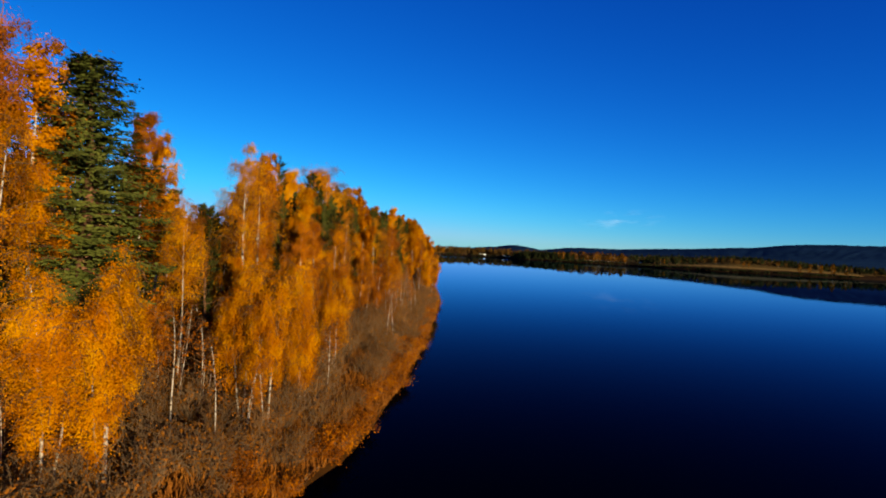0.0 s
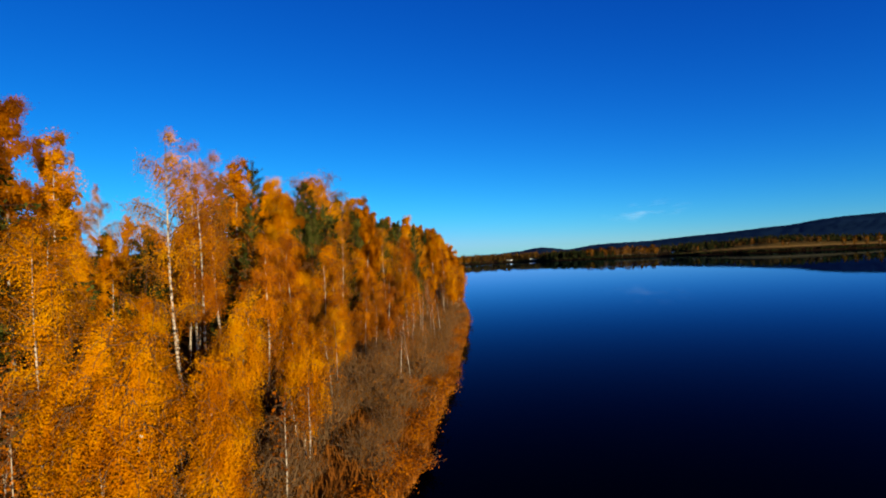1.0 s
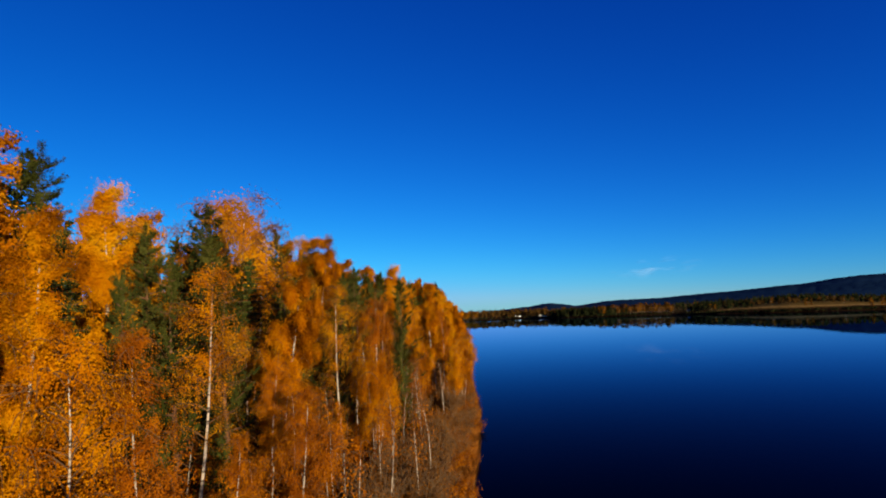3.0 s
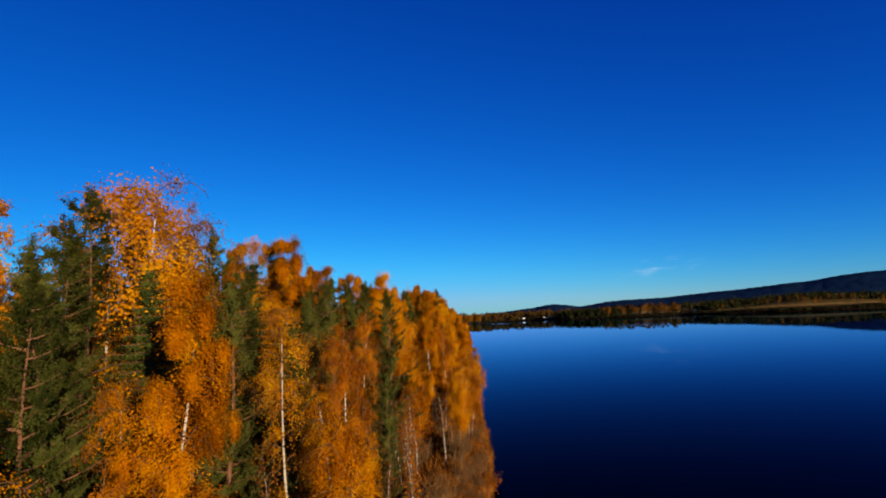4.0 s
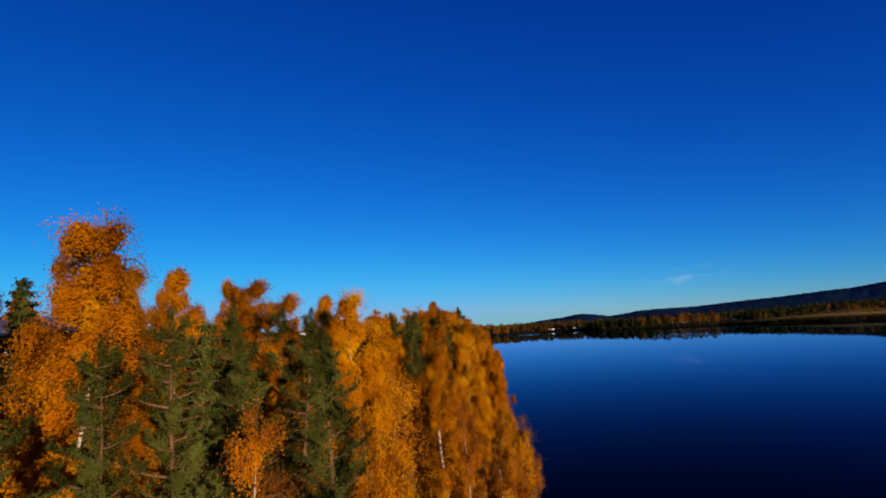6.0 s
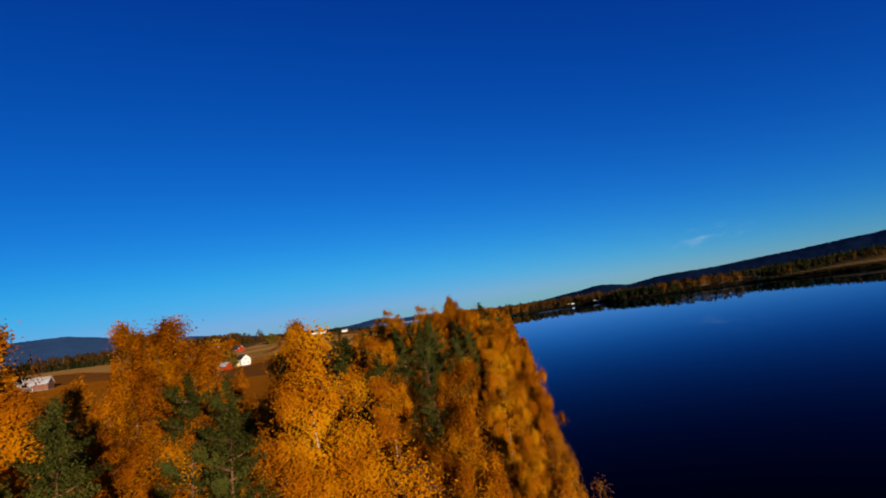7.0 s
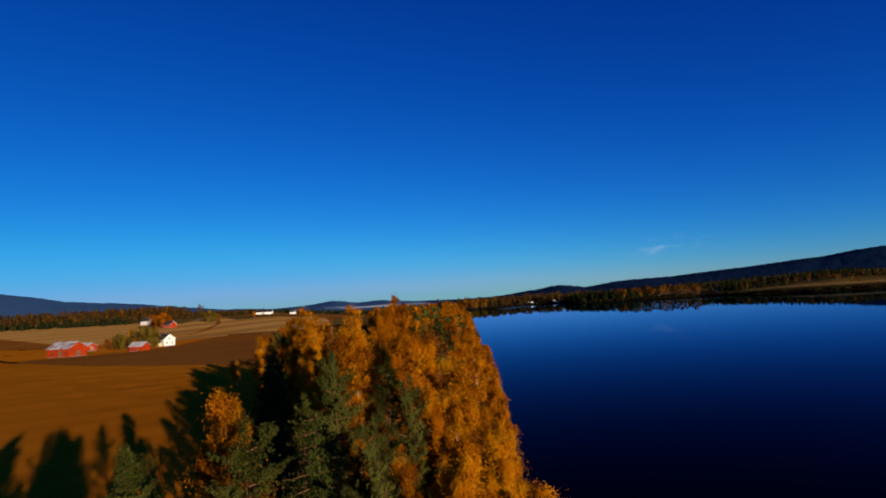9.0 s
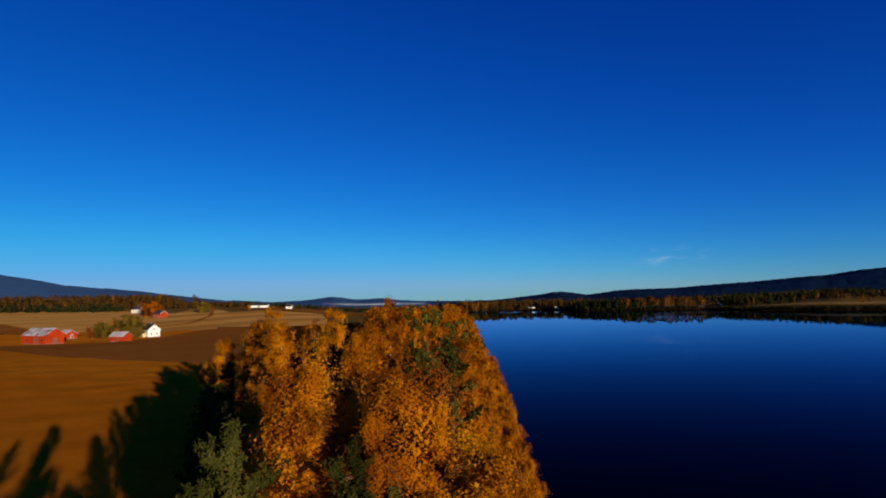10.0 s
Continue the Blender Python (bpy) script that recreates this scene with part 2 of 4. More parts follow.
def wavy(x, y, size, seed=0.0):
    """A cheap smooth unevenness between -1 and 1."""
    a, b = x / size + seed, y / size - 1.7 * seed
    return (np.sin(a * 1.1 + 1.3 * np.sin(b * 0.7)) + np.sin(b * 1.3 + 1.1 * np.sin(a * 0.9 + 2)) + np.sin((a + b) * 2.3) * 0.5) / 2.5


def ground_z(x, y):
    x, y = np.asarray(x, float), np.asarray(y, float)
    d = shore_distance(x, y)
    r, bear = np.hypot(x, y - 126), np.degrees(np.arctan2(x, y - 126))
    z = 1.3 * smoothstep(d / 4) + 2.0 * smoothstep((d - 3) / 24) + 0.12 * wavy(x, y, 2.2) * smoothstep(d / 3)
    near = x < -20
    z = z + 3.0 * smoothstep((d - 10) / 26) * smoothstep((y - 75) / 60) * (x < 0) * (bear < -3)
    left = smoothstep((-bear - 12) / 14) * (bear > -150)
    z = z + np.where(near, left * 0.042 * np.clip(r - 265, 0, 270), 0)
    right = (d > 0) & (bear > -6)
    slope = np.interp(bear, [-6, 8, 20, 28], [0.012, 0.02, 0.04, 0.06])
    z = z + np.where(right, slope * np.clip(d - 20, 0, 380) * smoothstep((r - 400) / 300), 0)
    tilt = np.interp(bear, RIDGE[:, 0], RIDGE[:, 1])
    rise = smoothstep((r - 1250) / 1750)
    z = np.where(d > 0, z * (1 - rise) + (tilt * 3000 + 5 * wavy(x, y, 130)) * rise, z)
    return np.where(d > 0, z, -1.6 * smoothstep(-d / 5))


def make_ground():
    rings = np.concatenate([[0.5], np.geomspace(2, 4700, 190)])
    turns = np.radians(np.concatenate([np.arange(-62, 62, 0.25), np.arange(62, 298, 1.5)]))
    rr, tt = np.meshgrid(rings, turns, indexing="ij")
    x, y = rr * np.sin(tt), 126 + rr * np.cos(tt)
    z = ground_z(x, y)
    rng = np.random.default_rng(3)
    canopy = (rng.random(z.shape) * 2.5) * smoothstep((rr - 1500) / 300) * (shore_distance(x, y) > 30)
    z = z + canopy
    k, m = rr.shape
    i = np.arange(k * m).reshape(k, m)
    j = np.roll(i, -1, 1)
    quads = np.stack([i[:-1], i[1:], j[1:], j[:-1]], -1).reshape(-1, 4)
    cx, cy = x[:-1].ravel(), y[:-1].ravel()
    rq, dq, bq = rr[:-1].ravel(), shore_distance(cx, cy), np.degrees(tt[:-1].ravel())
    kind = np.zeros(len(quads), int)
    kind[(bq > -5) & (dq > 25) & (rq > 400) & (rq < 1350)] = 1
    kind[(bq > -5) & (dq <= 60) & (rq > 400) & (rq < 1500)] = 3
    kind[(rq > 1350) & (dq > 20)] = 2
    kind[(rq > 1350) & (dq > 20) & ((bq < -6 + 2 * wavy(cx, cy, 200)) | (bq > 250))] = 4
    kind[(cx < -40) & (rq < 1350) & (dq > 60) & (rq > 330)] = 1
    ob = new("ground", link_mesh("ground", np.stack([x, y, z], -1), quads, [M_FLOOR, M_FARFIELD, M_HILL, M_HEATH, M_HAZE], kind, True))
    tagged(ob, "brown autumn lakeside land rising to dark wooded hills", "ground", kind="structure")


make_ground()


def make_water():
    n = len(LAKE)
    ring = [(*p, 0.0) for p in LAKE]
    grown = []
    for (x, y), (px, py), (qx, qy) in zip(LAKE, np.roll(LAKE, 1, 0), np.roll(LAKE, -1, 0)):
        v = Vector((qy - py, px - qx)).normalized() * -3.0
        grown.append((x + v.x, y + v.y, 0.0))
    bm = bmesh.new()
    bm.faces.new([bm.verts.new(p) for p in grown])
    bmesh.ops.triangulate(bm, faces=bm.faces[:])
    bmesh.ops.recalc_face_normals(bm, faces=bm.faces[:])
    if bm.faces[:][0].normal.z < 0:
        bmesh.ops.reverse_faces(bm, faces=bm.faces[:])
    me = bpy.data.meshes.new("lake_water")
    bm.to_mesh(me)
    bm.free()
    me.materials.append(M_WATER)
    tagged(new("water", me), "calm dark blue lake mirroring the sky", "lake", kind="structure")


make_water()


# ---- trees ----
def tube(points, radii, sides, verts, faces):
    """A tapered tube along points, added to verts and faces."""
    p = np.asarray(points, float)
    d = np.gradient(p, axis=0)
    d /= np.linalg.norm(d, axis=1, keepdims=True) + 1e-9
    ref = np.where(np.abs(d[:, 2:3]) > 0.9, [[1.0, 0, 0]], [[0, 0, 1.0]])
    u = np.cross(d, ref)
    u /= np.linalg.norm(u, axis=1, keepdims=True) + 1e-9
    v = np.cross(d, u)
    a = np.arange(sides) * 2 * np.pi / sides
    ring = p[:, None] + np.asarray(radii)[:, None, None] * (np.cos(a)[None, :, None] * u[:, None] + np.sin(a)[None, :, None] * v[:, None])
    base = sum(len(q) for q in verts)
    verts.append(ring.reshape(-1, 3))
    i = base + np.arange(len(p) * sides).reshape(len(p), sides)
    j = np.roll(i, -1, 1)
    faces.append(np.stack([i[:-1], j[:-1], j[1:], i[1:]], -1).reshape(-1, 4))


def leaves(rng, centres, size, long=1.6, outward=None, hang=0.0):
    """A small rhombic leaf of four corners at each centre; its face leans outward from the crown where that way is given."""
    n = len(centres)
    face = rng.normal(size=(n, 3))
    if outward is not None:
        face = face * 0.30 + outward
    face /= np.linalg.norm(face, axis=1, keepdims=True) + 1e-9
    a = rng.normal(size=(n, 3))
    a[:, 2] -= hang
    a -= (a * face).sum(1, keepdims=True) * face
    a /= np.linalg.norm(a, axis=1, keepdims=True) + 1e-9
    b = np.cross(face, a)
    s = size * rng.uniform(0.6, 1.3, (n, 1))
    q = np.stack([centres - a * s * long / 2, centres + b * s / 2, centres + a * s * long / 2, centres - b * s / 2], 1)
    return q.reshape(-1, 3), np.arange(4 * n).reshape(n, 4)


def outward_from(centres, low, high):
    """The way out of a crown at each place: away from its axis, upward near its tip."""
    o = centres * (1.0, 1.0, 0.0)
    o /= np.linalg.norm(o, axis=1, keepdims=True) + 0.25
    o[:, 2] = 0.12 + 0.42 * np.clip((centres[:, 2] - low) / (high - low), 0, 1) ** 2
    return o


def add_heart(rng, lv, lf, limbs, count, size, low, high, far=0.7):
    """The dense sprays round the limbs that close the inside of a crown."""
    if not count:
        return lv, lf
    k = rng.integers(0, len(limbs), count)
    q = rng.uniform(0.05, far, count)
    p = np.array([[np.interp(u, np.linspace(0, 1, len(limbs[i])), limbs[i][:, c]) for c in range(3)] for i, u in zip(k, q)])
    p = p + rng.normal(size=p.shape) * 0.12 - np.array([0, 0, 0.15])
    hv, hf = leaves(rng, p, size, 1.3, outward_from(p, low, high))
    return np.concatenate([lv, hv]), np.concatenate([lf, hf + len(lv)])


def add_lobes(rng, lv, lf, limbs, count, size, wide, low, high):
    """Hanging sprays at the ends of the limbs: upright rounded bodies of leaves with dark valleys between them."""
    hubs = []
    for path in limbs:
        for u in (rng.uniform(0.8, 1.0), rng.uniform(0.4, 0.65)):
            if rng.random() > 0.66:
                continue
            r = wide * rng.uniform(0.12, 0.27)
            p = np.array([np.interp(u, np.linspace(0, 1, len(path)), path[:, c]) for c in range(3)])
            if p[2] > low + 0.84 * (high - low):
                continue
            r *= 1.12 - 0.86 * np.clip((p[2] - low) / (high - low), 0, 1) ** 2
            hubs.append((p - np.array([0, 0, 0.8 * r]), r))
    share = rng.multinomial(count, np.array([r ** 2 for _, r in hubs]) / sum(r ** 2 for _, r in hubs))
    at, way = [], []
    for (p, r), c in zip(hubs, share):
        d = rng.normal(size=(c, 3))
        d /= np.linalg.norm(d, axis=1, keepdims=True) + 1e-9
        k = rng.uniform(0.25, 1.0, (c, 1)) ** 0.55
        at.append(p + d * k * r * (1.0, 1.0, 2.5) * rng.uniform(0.85, 1.2, (c, 1)))
        way.append(d + np.array([0, 0, 0.25]))
    v, f = leaves(rng, np.concatenate(at), size, 1.5, np.concatenate(way), 0.5)
    return np.concatenate([lv, v]), np.concatenate([lf, f + len(lv)])


def woody(tv, tf, wv, wf, bark, twig):
    """Trunk and limbs as one branching body, the limbs in the colour of the twigs."""
    a, b, f, g = np.concatenate(tv), np.concatenate(wv), np.concatenate(tf), np.concatenate(wf)
    return link_mesh("trunk", np.concatenate([a, b]), np.concatenate([f, g + len(a)]), [bark, twig], np.r_[np.zeros(len(f)), np.ones(len(g))], True)


def birch(seed, high, wide, bare=0.3, count=4200, size=0.13, density=1.0, stems=1, lean=0.04, twigs=8, heart=0, heart_size=0.3, lobes=1.25):
    """Meshes of a birch: pale trunk with limbs and twigs, and a crown of hanging leaves."""
    rng = np.random.default_rng(seed)
    tv, tf, wv, wf, spots, inner = [], [], [], [], [], []
    for s in range(stems):
        turn = rng.uniform(0, 2 * np.pi)
        off = np.array([np.cos(turn), np.sin(turn), 0]) * (0.5 if stems > 1 else 0.0) * wide * 0.35
        top = high * (1 if s == 0 else rng.uniform(0.75, 0.95))
        k = np.linspace(0, 1, 9)
        bend = np.stack([np.cos(turn) * lean * top * k ** 1.5 + 0.012 * top * np.sin(k * 5 + seed), np.sin(turn) * lean * top * k ** 1.5 + 0.012 * top * np.cos(k * 4 + seed), k * top], 1)
        line = off * (0.25 + 0.75 * k[:, None]) * 1.6 + bend
        thick = 0.0056 * top * (1 - k) ** 0.9 + 0.005
        line = line * (1, 1, 0.90)
        tube(line[:-1], thick[:-1], 6, tv, tf)
        tube(line[-2:], np.array([thick[-2], 0.006]), 3, wv, wf)
        spots.append((line[-3:], 1.8 * wide))
        limbs = int(18 + top * 1.2)
        for i in range(limbs):
            f = bare * rng.uniform(0.7, 1.15) + (0.97 - bare) * ((i + rng.random()) / limbs) ** 0.9
            f = min(f, 0.97)
            root = np.array([np.interp(f, k, line[:, c]) for c in range(3)])
            g = (f - bare) / (1 - bare)
            reach = wide * (0.32 + 0.78 * np.sin(np.pi * np.clip(0.12 + 0.80 * g, 0, 1)) ** 0.8) * (1 - 0.58 * max(g, 0) ** 2) * rng.uniform(0.65, 1.12) * (0.75 if stems > 1 else 1)
            az = i * 2.4 + rng.normal(0, 0.5)
            rise = rng.uniform(0.7, 1.25)
            q = np.linspace(0, 1, 5)[:, None]
            out = np.array([np.cos(az), np.sin(az), 0])
            path = root + out * reach * q + np.array([0, 0, 1]) * reach * (rise * q - 0.55 * q ** 2.4)
            tube(path, np.interp(f, k, thick) * 0.42 * (1 - q[:, 0]) + 0.008, 3, wv, wf)
            for _ in range(twigs):
                u = rng.uniform(0.3, 1.0)
                start = np.array([np.interp(u, q[:, 0], path[:, c]) for c in range(3)])
                side = rng.normal(size=3) * (0.45, 0.45, 0.25)
                long = rng.uniform(0.35, 0.75) * (0.5 + 0.5 * reach)
                qq = np.linspace(0, 1, 4)[:, None]
                twig = start + side * long * 1.3 * qq + np.array([0, 0, -1.0]) * long * (1.15 * qq ** 2 - 0.25 * qq)
                tube(twig, 0.010 * (1 - qq[:, 0]) + 0.004, 3, wv, wf)
                spots.append((twig, long))
            inner.append(path)
            spots.append((path[2:], 0.6 * reach))
            spots.append((path[1:4], 0.5 * reach))
    weight = np.array([s[1] for s in spots])
    weight = weight * rng.uniform(0.35, 1.25, len(weight))
    share = rng.multinomial(int(count * density), weight / weight.sum())
    where = []
    if heart:
        share = share // 2
    for (line, long), c in zip(spots, share):
        if c:
            k = rng.uniform(0, len(line) - 1.001, c)
            i = k.astype(int)
            p = line[i] + (line[i + 1] - line[i]) * (k - i)[:, None]
            where.append(p + rng.normal(size=(c, 3)) * (0.11, 0.11, 0.16))
    where = np.concatenate(where)
    lv, lf = leaves(rng, where, size, 1.5, outward_from(where, high * bare, high), 0.4)
    if heart:
        lv, lf = add_lobes(rng, lv, lf, inner, int(count * density * lobes), size, wide, high * bare, high)
    lv, lf = add_heart(rng, lv, lf, inner, heart // 3, heart_size * 1.4, high * bare, high, 0.55)
    return woody(tv, tf, wv, wf, M_BIRCH, M_TWIG), (lv, lf)


def spruce(seed, high, wide, count=9000, size=0.08, heart=420):
    rng = np.random.default_rng(seed)
    tv, tf, wv, wf, where, inner = [], [], [], [], [], []
    k = np.linspace(0, 1, 8)
    tube(np.stack([0.1 * np.sin(k * 3 + seed), 0.1 * np.cos(k * 3 + seed), k * high * 0.955], 1), 0.012 * high * (1 - k) + 0.006, 7, tv, tf)
    whorls = int(high * 2.0)
    for w in range(whorls):
        f = 0.10 + 0.88 * w / whorls
        reach0 = wide * (1 - f) ** 0.72 * (0.75 if f < 0.2 else 1)
        for b in range(6):
            az = w * 0.9 + b * 2 * np.pi / 6 + rng.normal(0, 0.25)
            reach = reach0 * rng.uniform(0.65, 1.2) + 0.15
            q = np.linspace(0, 1, 5)[:, None]
            out = np.array([np.cos(az), np.sin(az), 0])
            path = np.array([0, 0, f * high]) + out * reach * q + np.array([0, 0, 1.0]) * reach * (0.20 * q - 0.50 * q ** 2 + 0.30 * q ** 4)
            tube(path, 0.03 * (1 - q[:, 0]) + 0.006, 3, wv, wf)
            inner.append(path)
            c = max(4, int(count * reach / (whorls * 6 * wide * 0.55)))
            u = rng.uniform(0.12, 1.0, c) ** 0.8
            p = np.stack([np.interp(u, q[:, 0], path[:, i]) for i in range(3)], 1)
            side = np.array([-out[1], out[0], 0])
            p = p + side * (rng.normal(size=(c, 1)) * 0.24 * reach * (1.05 - u[:, None])) + np.array([0, 0, -1.0]) * np.abs(rng.normal(size=(c, 1))) * 0.13
            where.append(p)
    where = np.concatenate(where)
    lv, lf = leaves(rng, where, size, 3.2, 0.7 * outward_from(where, 0, high) + np.array([0, 0, 0.35]))
    lv, lf = add_heart(rng, lv, lf, inner, 4 * heart, 0.075 if heart > 900 else 0.13, 0, high)
    return woody(tv, tf, wv, wf, M_CONBARK, M_CONBARK), (lv, lf)


def pine(seed, high, wide, count=9000, size=0.06, bare=0.12, heart=520):
    rng = np.random.default_rng(seed)
    tv, tf, wv, wf, where, inner = [], [], [], [], [], []
    k = np.linspace(0, 1, 9)
    line = np.stack([0.02 * high * np.sin(k * 4 + seed), 0.02 * high * np.cos(k * 3 + seed), k * high], 1)
    tube(line * (1, 1, 0.93), 0.011 * high * (1 - k) ** 0.9 + 0.006, 7, tv, tf)
    limbs = int(high * 3.6)
    for i in range(limbs):
        f = bare + (0.98 - bare) * (i / limbs)
        g = (f - bare) / (1 - bare)
        root = np.array([np.interp(f, k, line[:, c]) for c in range(3)])
        reach = (wide * (1 - g) ** 0.75 * (0.8 if g < 0.12 else 1.0) + 0.22) * rng.uniform(0.6, 1.15)
        az = i * 2.4 + rng.normal(0, 0.4)
        q = np.linspace(0, 1, 5)[:, None]
        out = np.array([np.cos(az), np.sin(az), 0])
        path = root + out * reach * q + np.array([0, 0, 1.0]) * reach * (0.15 * q + 0.35 * q ** 2)
        inner.append(path)
        tube(path, 0.045 * (1 - q[:, 0]) + 0.008, 3, wv, wf)
        for _ in range(8):
            u = rng.uniform(0.25, 1.0)
            foot_of = np.array([np.interp(u, q[:, 0], path[:, j]) for j in range(3)])
            way = out * 0.45 + rng.normal(size=3) * (0.42, 0.42, 0.2) + np.array([0, 0, 0.85])
            long = rng.uniform(0.35, 0.75) * (0.65 + 0.5 * (1 - g))
            m = max(6, count // (limbs * 8))
            k2 = rng.uniform(0, 1, (m, 1))
            where.append(foot_of + way / np.linalg.norm(way) * long * k2 + rng.normal(size=(m, 3)) * 0.034)
    where.append(line[-1] - np.array([0, 0, 1.0]) * rng.uniform(-0.25, 1.1, (count // 40, 1)) + rng.normal(size=(count // 40, 3)) * 0.06)
    where = np.concatenate(where)
    lv, lf = leaves(rng, where, size, 4.6, 0.6 * outward_from(where, high * bare, high), -1.0)
    lv, lf = add_heart(rng, lv, lf, inner, 4 * heart, 0.045 if heart > 1000 else 0.11, high * bare, high)
    return woody(tv, tf, wv, wf, M_CONBARK, M_CONBARK), (lv, lf)


def shrub(seed, high, wide, count, stems=32, size=0.065):
    rng = np.random.default_rng(seed)
    wv, wf, where = [], [], []
    for i in range(stems):
        az, tilt = rng.uniform(0, 2 * np.pi), rng.uniform(0.1, 1.0)
        q = np.linspace(0, 1, 5)[:, None]
        out = np.array([np.cos(az), np.sin(az), 0])
        h = high * rng.uniform(0.5, 1.05)
        path = out * rng.uniform(0, 0.25) + out * wide * tilt * q ** 1.2 + np.array([0, 0, 1.0]) * h * (q - 0.25 * tilt * q ** 2) + rng.normal(size=3) * 0.12 * np.sin(q * 6)
        tube(path, 0.022 * (1 - q[:, 0]) + 0.006, 3, wv, wf)
        for _ in range(5):
            u = rng.uniform(0.25, 0.95)
            s = np.array([np.interp(u, q[:, 0], path[:, j]) for j in range(3)])
            e = s + rng.normal(size=3) * (0.35, 0.35, 0.2) + np.array([0, 0, 0.45])
            tube(np.stack([s, (s + e) / 2 + rng.normal(size=3) * 0.06, e]), np.array([0.011, 0.008, 0.004]), 3, wv, wf)
            where.append(s + (e - s) * rng.uniform(0, 1.1, (count // (stems * 5) + 1, 1)) + rng.normal(size=(count // (stems * 5) + 1, 3)) * 0.16)
    where = np.concatenate(where)
    lv, lf = leaves(rng, where, size, 1.5, 0.6 * outward_from(where, 0, high))
    return link_mesh("stem", np.concatenate(wv), np.concatenate(wf), M_GREYTWIG), (lv, lf)


def tree_thing(name, parts, leaf_mat, label, category, group):
    """An Empty at the foot with trunk, limbs and crown under it; kept out of the place until it is copied."""
    trunk, (lv, lf) = parts
    top = new(name)
    z = np.asarray(lv)[:, 2]
    for part_name, me in (("trunk", trunk), ("crown", crown_mesh("crown", lv, lf, leaf_mat, float(np.percentile(z, 2)), float(z.max())))):
        if me:
            o = new(part_name, me)
            o.parent = top
    return tagged(top, label, category, group)


KINDS = {}


def kind_of(key, *args):
    KINDS.setdefault(key, []).append(tree_thing(*args))


BIRCHES, CONIFERS = "birches on the shore", "conifers on the shore"
GOLD_LABEL = "tall birch with golden orange autumn leaves and a pale trunk"
RUST_LABEL = "slender birch with thinning rust-orange leaves"
for s, (h, w, b) in enumerate([(13.5, 1.65, 0.22), (14.5, 1.5, 0.28), (12.0, 1.75, 0.17)]):
    kind_of("tall", "birch_tree", birch(10 + s, h, w, b, 66000, 0.039, heart=27000, heart_size=0.055, twigs=7), M_GOLD, GOLD_LABEL, "tree", BIRCHES)
    kind_of("tall_back", "birch_tree", birch(14 + s, h, w, b, 15000, 0.066, twigs=4, heart=5000, heart_size=0.092), M_GOLD, GOLD_LABEL, "tree", BIRCHES)
for s, (h, w, b) in enumerate([(13.5, 1.4, 0.30), (14.0, 1.25, 0.36), (10.5, 1.35, 0.28)]):
    kind_of("rust", "birch_tree", birch(20 + s, h, w, b, 28000, 0.040, heart=3000, heart_size=0.05, lobes=0.35), M_RUST, RUST_LABEL, "tree", BIRCHES)
    kind_of("rust_back", "birch_tree", birch(24 + s, h, w, b, 8000, 0.064, twigs=4, heart=1200, heart_size=0.085, lobes=0.35), M_RUST, RUST_LABEL, "tree", BIRCHES)
for s, (h, w, b) in enumerate([(14.5, 1.8, 0.38), (13.0, 1.7, 0.42), (9.0, 1.5, 0.38)]):
    kind_of("thin", "birch_tree", birch(30 + s, h, w, b, 13000, 0.041), M_GOLD, "nearly bare birch with a few golden leaves", "tree", BIRCHES)
for s, (h, w, b) in enumerate([(7.5, 1.35, 0.33), (7.0, 1.2, 0.30), (8.5, 1.3, 0.34)]):
    kind_of("young", "birch_tree", birch(40 + s, h, w, b, 24000, 0.040, 1.0, 3, heart=5000, heart_size=0.05, lobes=1.5), M_GOLD, "young many-stemmed birch full of bright yellow-orange leaves", "tree", "young birches by the water")
for s, (h, w, b) in enumerate([(5.0, 0.7, 0.35), (4.2, 0.6, 0.4), (6.0, 0.8, 0.4)]):
    kind_of("sapling", "birch_sapling", birch(46 + s, h, w, b, 160, 0.07, twigs=1, lean=0.1), M_RUST, "thin leafless birch sapling among brown shrubs", "tree", "saplings along the shore")
for s, (h, w, b) in enumerate([(4.6, 1.5, 0.06), (3.8, 1.4, 0.05), (5.4, 1.4, 0.08)]):
    kind_of("scrub", "birch_sapling", birch(80 + s, h, w, b, 2600, 0.07, 1.0, 2, twigs=3, heart=160, heart_size=0.14), M_RUST, "bushy rust-leaved sapling under the tall birches", "tree", "saplings under the trees")
for s, (h, w) in enumerate([(15.5, 2.9), (12.5, 2.4), (10.5, 2.0)]):
    kind_of("spruce", "spruce_tree", spruce(50 + s, h, w, 22000, 0.045, 2600), M_NEEDLE, "dark green spruce with layered drooping branches", "tree", CONIFERS)
    kind_of("spruce_back", "spruce_tree", spruce(54 + s, h, w, 6000, 0.09, heart=700), M_NEEDLE, "dark green spruce with layered drooping branches", "tree", CONIFERS)
for s, (h, w) in enumerate([(14.0, 2.1), (12.0, 2.0), (10.0, 1.9)]):
    kind_of("pine", "pine_tree", pine(60 + s, h, w, 32000, 0.023, heart=2400), M_PINE, "olive-green pine with a reddish trunk", "tree", CONIFERS)
    kind_of("pine_back", "pine_tree", pine(64 + s, h, w, 6500, 0.06, heart=600), M_PINE, "olive-green pine with a reddish trunk", "tree", CONIFERS)
M_OLIVE = foliage("olive_leaf", [(0.1, (0.035, 0.0224, 0.0042)), (0.5, (0.091, 0.0595, 0.0084)), (0.95, (0.182, 0.105, 0.0105))], 0.15, 0.3, 0.45, 0.5)
